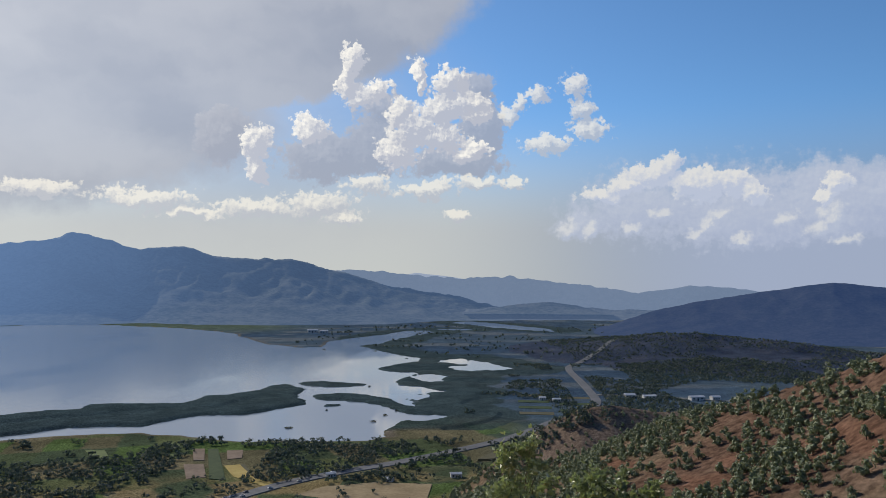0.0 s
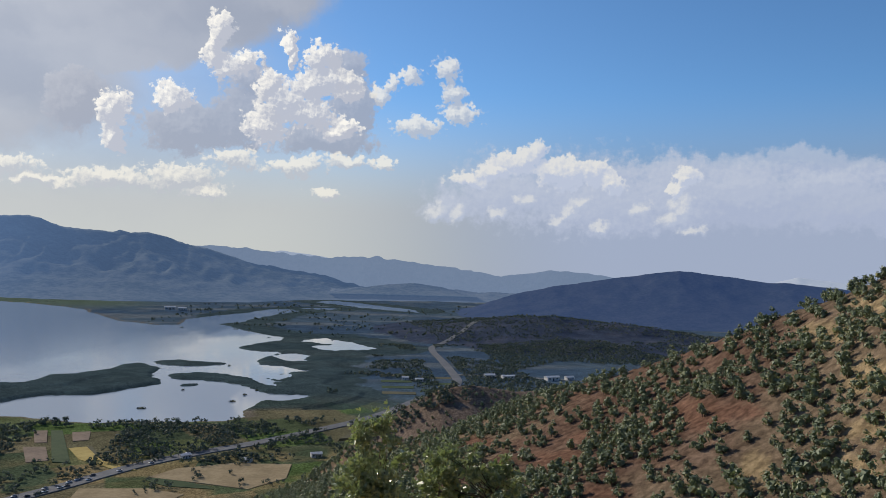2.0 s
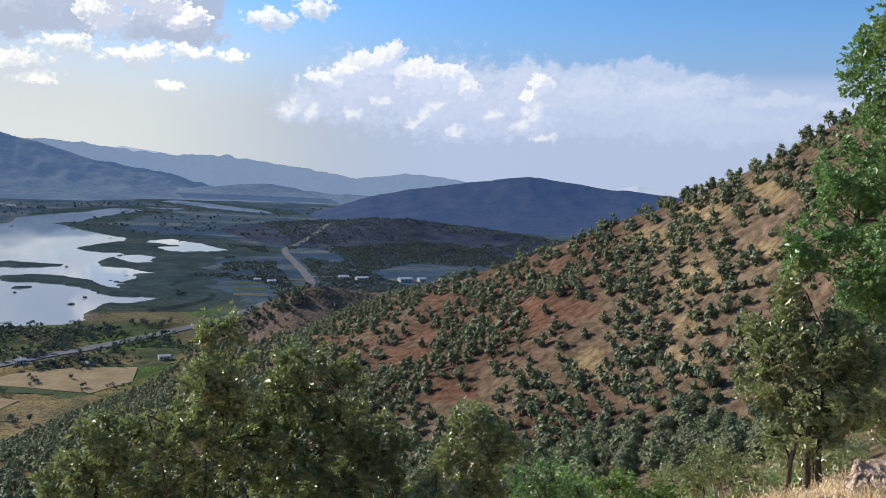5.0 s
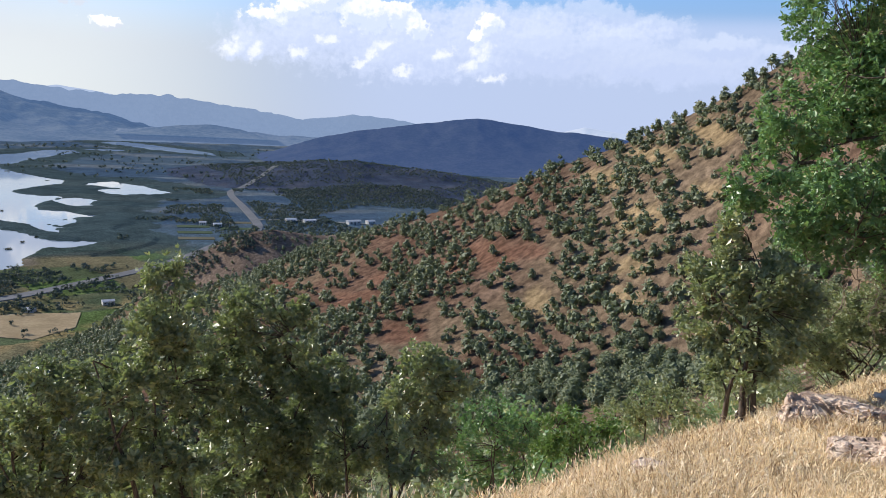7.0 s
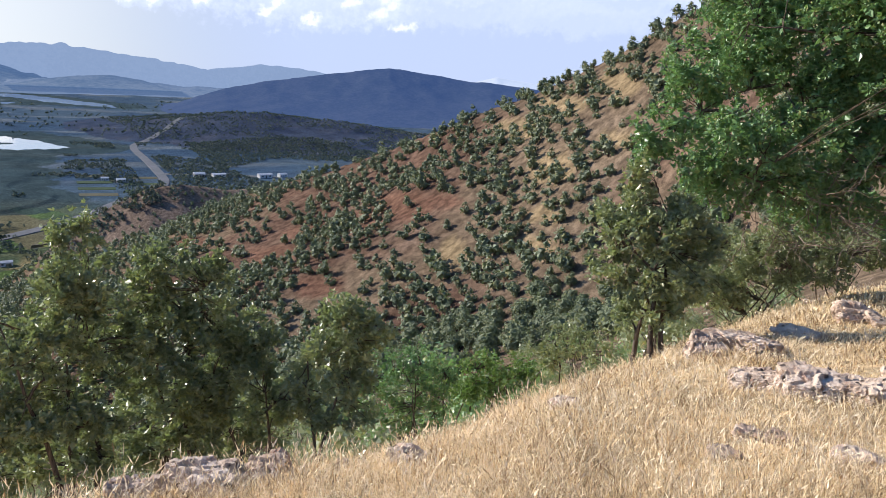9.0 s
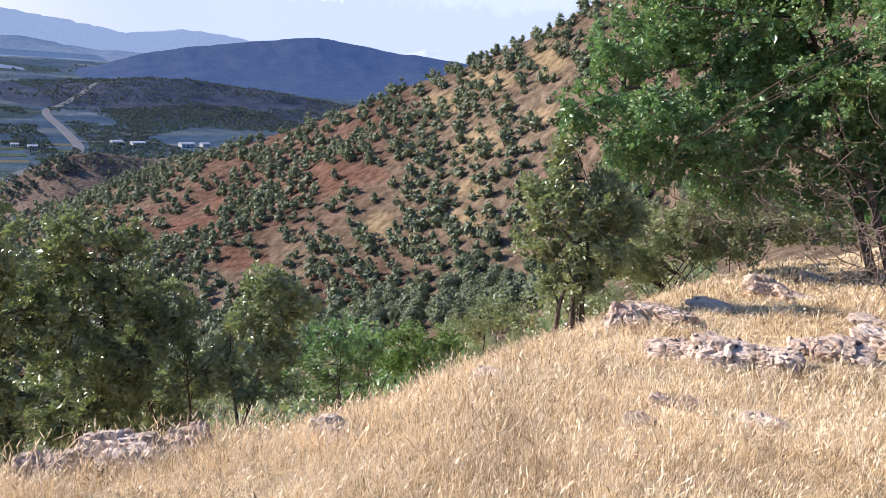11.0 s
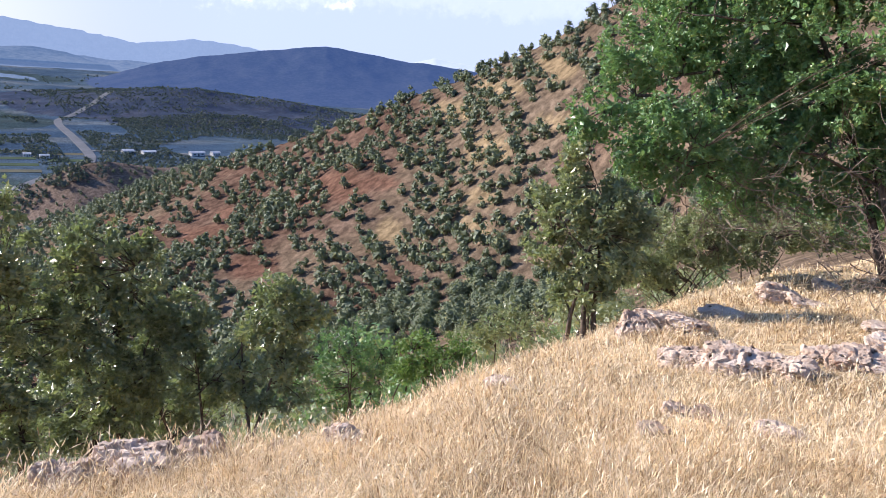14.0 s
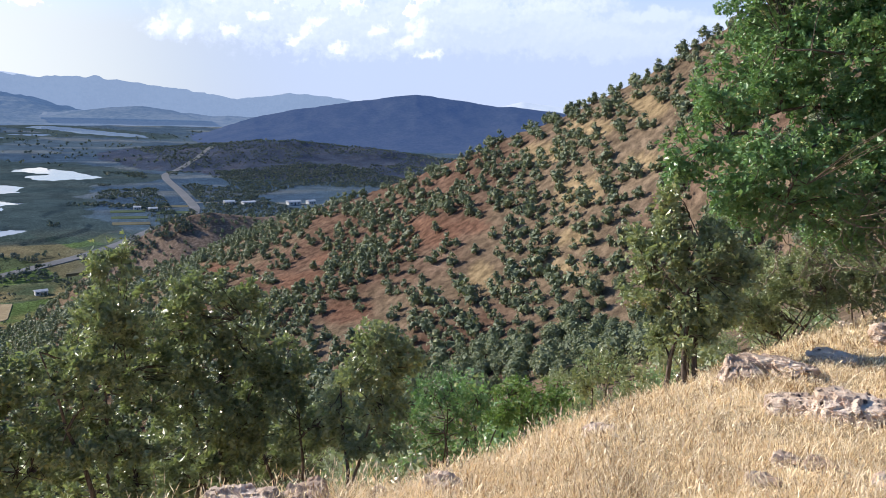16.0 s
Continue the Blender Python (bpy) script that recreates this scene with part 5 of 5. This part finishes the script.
edge_tree("oak_tree", "slender oak with pale new leaves beside the rocks", "tree", 9, 45.8, 9.5, ((43.8, -7.2, 1.5, 1.6, 0), (43.4, -10.0, 2.4, 1.9, 0), (46.2, -10.0, 2.6, 2.2, 0), (43.0, -13.0, 2.0, 1.8, 0), (46.4, -13.0, 2.8, 2.0, 0), (45.4, -15.6, 2.3, 1.5, 0), (48.6, -10.8, 1.3, 1.6, 0)), 3, .07, OAK_LEAF, girth=.04, group=EDGE)
edge_tree("oak_tree", "large spreading oak with dense bright green crown over the grass", "tree", 10, 66.0, 13.2, ((44.6, -3.3, 1.9, 2.0, -1), (47.5, 1.0, 2.8, 3.6, -.5), (48.4, 7.5, 2.8, 4.0, 0), (49.5, -3.8, 4.2, 2.8, -1), (53.5, 3.0, 5, 5, 0), (54, 12, 7, 6, 0), (55, -3.4, 4.6, 3.4, -.5), (61, 4, 6, 6, -.5), (60.5, -3.6, 4.5, 3.0, 0), (66, 10, 8, 7, 0), (68, -1, 5, 5, 0), (74, 6, 6, 8, 0), (50, -6.6, 4, 1.6, -.6), (55.5, -7.2, 4.5, 1.7, 0), (61.5, -6.6, 4, 1.8, .3), (67, -6, 4, 2.2, .6), (57, 7.5, 4.5, 4, 0), (50.5, 3.5, 3.2, 3.5, 0), (58, 0, 4, 3.5, 0), (64, -2, 4, 3, 0), (63, 5, 2.6, 2.2, -5)), 3, .078, FRESH_LEAF, clump=.24, per=52, dense=3.4, girth=.07, twigs=.5, rich=1.7)
edge_tree("shrub", "dark green shrub behind the rocks", "shrub", 11, 51.2, 13.5, ((49.8, -13.2, 2.4, 1.8, 0), (53.0, -11.2, 2.8, 2.0, 0), (56, -11.0, 2.2, 1.5, .8), (58.5, -9.8, 1.8, 1.0, 2)), 5, .055, OAK_LEAF, girth=.02, dense=3.6, per=55, rich=2.0)
edge_tree("shrub", "dark oak thicket below the terrace edge", "shrub", 14, 2, 12.5, ((-5, -23.5, 3, 2, 0), (0, -24, 3, 2, 0), (4.5, -24.5, 3, 2, 0), (-2, -26.5, 5, 1.6, -1)), 6, .075, OAK_LEAF, girth=.02)
edge_tree("shrub", "dark oak thicket below the terrace edge", "shrub", 15, 13, 12.5, ((9, -24, 3, 2, 0), (14, -24, 3, 2, 0), (19, -23.5, 2.6, 1.8, 0), (12, -26.4, 5, 1.4, -1)), 6, .075, OAK_LEAF, girth=.02)
edge_tree("shrub", "dull green thicket on the slope behind the rocks", "shrub", 13, 57, 20, ((50.5, -10.5, 3, 1.6, 0), (55.5, -9.4, 3.4, 1.6, 0), (60, -9.2, 2.6, 1.3, 0), (47.5, -13.2, 2.4, 1.6, -3)), 6, .08, OAK_LEAF, girth=.02, clump=.2, dense=2.8, per=56, rich=1.5)
edge_tree("shrub", "green shrub in the shade of the large oak", "shrub", 12, 65, 22, ((62.5, -8.6, 3.0, 1.4, 0), (67, -8.2, 3.4, 1.6, 0), (59, -8.4, 1.6, 1.0, 0)), 5, .075, FRESH_LEAF, girth=.02)


# ---------- rocks ----------
def boulder(seed, wide, deep, tall):
    """A squarish limestone block, split by upright cracks into pieces of uneven height, worn and pitted."""
    g = np.random.default_rng(seed)
    bm = bmesh.new()
    bmesh.ops.create_icosphere(bm, subdivisions=5 if wide > .18 else 4, radius=1.0)
    off = Vector(g.uniform(-50, 50, 3))
    tilt = Vector((g.normal() * .25, g.normal() * .25, 1)).normalized()
    for v in bm.verts:
        p = v.co.copy()
        q = p * (abs(p.x) ** 4 + abs(p.y) ** 4 + abs(p.z) ** 4) ** -.25
        q *= 1 + .22 * noise.noise(p * 1.1 + off)
        over = q.dot(tilt) - .72
        if over > 0:
            q -= tilt * over * .8
        gap, cells = noise.voronoi(Vector((q.x * 1.7, q.y * 1.7, q.z * .5)) + off)
        crack = max(0.0, 1 - (gap[1] - gap[0]) / .10)
        step = noise.cell(cells[0] * 7.3 + off)
        q *= 1 + .06 * step - .22 * crack
        q.z += .12 * step
        q *= 1 - .12 * abs(noise.noise(p * 3.4 + off)) - .08 * abs(noise.noise(p * 8 - off)) + .04 * noise.noise(p * 17 + off)
        v.co = (q.x * wide, q.y * deep, (q.z * .62 + .28) * tall)
    me = bpy.data.meshes.new("rock")
    bm.to_mesh(me)
    bm.free()
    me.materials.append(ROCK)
    return me


# bearing, slant of the foot, half width and height in degrees, depth against width, turn
LEDGE = ((49.30, -18.37, 1.24, 2.64, 0.90, 10), (52.01, -17.59, 2.40, 2.16, 0.70, -8), (50.25, -16.05, 1.70, 1.12, 0.60, 12), (55.34, -15.95, 1.56, 1.12, 0.60, -15), (58.78, -14.27, 1.56, 1.76, 0.80, 10), (60.55, -14.12, 1.24, 0.60, 0.60, 20), (53.45, -19.83, 1.84, 2.32, 0.70, -5), (56.47, -19.82, 2.08, 3.04, 0.80, 8), (59.54, -19.36, 1.84, 2.24, 0.70, -10), (61.68, -17.82, 1.04, 1.76, 0.90, 25), (64.06, -17.77, 1.84, 2.24, 0.70, 5), (66.01, -16.55, 1.68, 2.24, 0.70, -12), (65.35, -14.96, 1.48, 0.80, 0.60, 0))
LOOSE = ((53.22, -23.27, 1.20, 1.28, 0.80, 10), (55.22, -23.18, 1.04, 1.20, 0.80, -20), (51.43, -24.84, 1.04, 1.28, 0.80, 30), (60.30, -23.26, 1.68, 1.60, 0.70, 0), (7.79, -29.02, 2.24, 1.92, 0.80, 5), (12.34, -28.41, 2.36, 1.92, 0.70, -10), (12.96, -29.67, 2.00, 1.28, 0.70, 15), (14.58, -27.92, 1.44, 1.36, 0.80, -25), (17.50, -27.18, 1.56, 1.84, 0.80, 10), (27.94, -26.65, 1.56, 1.12, 0.70, -8), (22.85, -27.40, 0.56, 0.88, 0.90, 0), (33.02, -24.72, 0.84, 0.80, 0.80, 20), (40.04, -22.91, 1.16, 1.00, 0.80, -10), (39.65, -21.28, 0.56, 0.48, 0.80, 0), (56.17, -11.94, 0.84, 0.80, 0.80, 0), (61.38, -12.90, 0.84, 0.88, 0.80, 15))
STONES = []
g = np.random.default_rng(63)
for rows, label in ((LEDGE, "weathered pinkish-grey limestone ledge breaking through dry grass"), (LOOSE, "small grey limestone rock half buried in dry grass")):
    for i, (bearing, up, half, high, deep, turn) in enumerate(rows):
        at = meet_ground(bearing, up, 2.5, 40)
        if bearing < 31:
            at = Vector(sight(bearing, up, min(4.8, math.hypot(at.x, at.y))))
            at.z = ground_at(at.x, at.y)
        r = math.hypot(at.x, at.y)
        wide, tall = 1.12 * r * math.tan(radians(half)), (1.35 if bearing < 31 else .72) * r * math.tan(radians(high)) / math.cos(radians(up)) ** 2
        b = radians(bearing)
        at.x, at.y = at.x + math.sin(b) * wide * deep * .6, at.y + math.cos(b) * wide * deep * .6
        STONES.append((at.x, at.y, wide * .9))
        ob = new("rock", boulder(40 + 3 * i + len(rows), wide, wide * deep, tall))
        ob.matrix_world = pose(at.x, at.y, ground_at(at.x, at.y) - .02, g.normal() * 5, g.normal() * 5, turn - bearing)
        tagged(ob, label, "rock", "rocks in the grass")


# ---------- bare twigs under the large oak, dry stalks ----------
def bare_twigs(rng, rows, count, length):
    """Crooked leafless twigs, forking once or twice, from bearing, up, distance."""
    wood = []
    for _ in range(count):
        b, e, r = rows[rng.integers(len(rows))]
        a = sight(b + rng.normal() * 1.3, e + rng.normal() * .7, r + rng.normal() * .4)
        d = rng.normal(size=3) * (1, 1, .6) + (0, 0, -.1)
        d /= np.linalg.norm(d)
        path = [a]
        for k in range(6):
            d = d + rng.normal(size=3) * .35
            d /= np.linalg.norm(d)
            path.append(path[-1] + d * length * rng.uniform(.1, .25))
        wood.append(tube(path, np.linspace(.007, .002, 7), 4))
        for k in (2, 3, 4, 5):
            s = d + rng.normal(size=3) * .9
            s = s / np.linalg.norm(s) * length * rng.uniform(.15, .35)
            wood.append(tube((path[k], path[k] + s * .5 + rng.normal(size=3) * .02, path[k] + s), (.004, .003, .0015), 3))
    return join(wood)


rng = np.random.default_rng(77)
TWIG = plain_material("bare_twig", (.12, .092, .07), (.27, .21, .165), 6.0)
big_oak = next(o for o in scene.objects if o.get("label", "").startswith("large spreading"))
v, f = bare_twigs(rng, ((55, -6.5, 12), (58, -6, 12), (61, -4.5, 12), (63, -6, 12.4), (65, -4, 12), (57.5, -8.4, 11.5), (52, -8.6, 12), (54, -9.2, 12), (60, -8.8, 12)), 90, .8)
tagged(part("dead_branchwork", mesh("dead_branchwork", v - np.array(big_oak.location), f, TWIG), big_oak), "tangle of leafless brown twigs", kind="stuff")
v, f = bare_twigs(rng, ((63.5, -9.6, 9), (65, -8.8, 9), (62.2, -11, 9), (64.6, -11, 9), (66.5, -10, 9)), 44, .6)
part("hanging_branch", mesh("hanging_branch", v - np.array(big_oak.location), f, TWIG), big_oak, "hanging dark leafless branch")

for i, (bearing, up, tall) in enumerate(((13.4, -27.3, .52), (14.3, -27.6, .38), (5.2, -27.6, .34), (20.8, -26.2, .26), (9.8, -27.6, .3))):
    at = meet_ground(bearing, up - .6, 2.5, 12)
    ob = thing("dry_stalk", "tall dry stalk with a feathery head above the grass", "dry plant", at, "dry stalks")
    path = np.array([(0, 0, -.05)] + [(.02 * math.sin(k + i) * k / 4, .015 * k, tall * k / 5) for k in range(1, 6)])
    part("stem", mesh("stem", *tube(path, np.linspace(.004, .002, 6), 5), STRAW), ob)
    c = np.repeat(path[3:], 26, 0) + rng.normal(size=(78, 3)) * (.012, .012, .035)
    part("seed_head", mesh("seed_head", *leaves(rng, c, .035, .2), STRAW, False), ob)


# ---------- dry grass ----------
def grass(rng, count, r0, r1, az0, az1, tall, wide, ears, tuft=7):
    """Bent dry blades in tufts, some with ears, over the terrace."""
    seeds = count // tuft
    r = np.repeat(r0 * (r1 / r0) ** rng.uniform(0, 1, seeds), tuft)
    az = np.radians(np.repeat(rng.uniform(az0, az1, seeds), tuft))
    stout = np.repeat(rng.uniform(.55, 1.3, seeds), tuft)
    count = len(r)
    ox, oy = rng.normal(size=count) * .028, rng.normal(size=count) * .028
    x, y = r * np.sin(az) + ox, r * np.cos(az) + oy
    q = y - edge_of_terrace(x)
    n = fbm(x * .8, y * .8, 3)
    ok = (q < 1.4) & (n + rng.uniform(-.2, .2, count) > -.24)
    for sx, sy, size in STONES:
        ok &= np.hypot(x - sx, y - sy) > size * rng.uniform(.55, 1.0, count)
    x, y, r, n, ox, oy, stout = x[ok], y[ok], r[ok], n[ok], ox[ok], oy[ok], stout[ok]
    z = height(x, y) - .02
    k = len(x)
    a = rng.uniform(0, 2 * np.pi, k)
    h = tall * rng.uniform(.5, 1.2, k) * stout * (1 + 1.3 * n)
    lean = h * np.abs(rng.normal(.25, .35, k))
    wind = rng.normal(.6, 1.7, k)
    dx, dy = np.cos(wind) * lean + ox * 2.2, np.sin(wind) * lean + oy * 2.2
    w = wide * rng.uniform(.6, 1.4, k) * np.clip(r / 4.5, .8, 3.0)
    sx, sy = np.cos(a) * w, np.sin(a) * w
    base = np.c_[x, y, z]
    mid = base + np.c_[dx * .3, dy * .3, h * .55]
    tip = base + np.c_[dx, dy, h * (1 - .25 * (lean / h) ** 2)]
    s = np.c_[sx, sy, np.zeros(k)]
    v = np.stack([base - s, base + s, mid + s * .8, mid - s * .8, tip], 1)
    b = 5 * np.arange(k)[:, None]
    f = np.vstack((b + (0, 1, 2), b + (0, 2, 3), b + (3, 2, 4)))
    pieces = [(v.reshape(-1, 3), f)]
    e = np.nonzero(rng.uniform(0, 1, k) < ears)[0]
    d = (tip - mid)[e]
    d /= np.linalg.norm(d, axis=1)[:, None]
    ln = (h[e] * rng.uniform(.16, .3, len(e)))[:, None]
    t0 = tip[e] - d * ln * .3
    ss = s[e] * 2.2
    v2 = np.stack([t0, t0 + d * ln * .5 + ss, t0 + d * ln * 1.2, t0 + d * ln * .5 - ss], 1).reshape(-1, 3)
    b = 4 * np.arange(len(e))[:, None]
    pieces.append((v2, np.vstack((b + (0, 1, 2), b + (0, 2, 3)))))
    return join(pieces)


rng = np.random.default_rng(21)
blades = join([grass(rng, 150000, 2.2, 12, -8, 76, .118, .0022, .25), grass(rng, 24000, 9, 30, 38, 76, .13, .0026, .2), grass(rng, 5000, 2.2, 14, -6, 76, .19, .0013, .8, 2),
               grass(rng, 1600, 4.2, 5.3, -4, 24, .17, .0018, 1.0, 3), grass(rng, 16000, .5, 9, 76, 352, .12, .004, .2), grass(rng, 5000, .4, 2.2, -8, 76, .12, .004, .2)])
tagged(new("dry_grass", mesh("dry_grass", *blades, STRAW, False)), "dense dry golden grass over the terrace", "grass", kind="stuff")
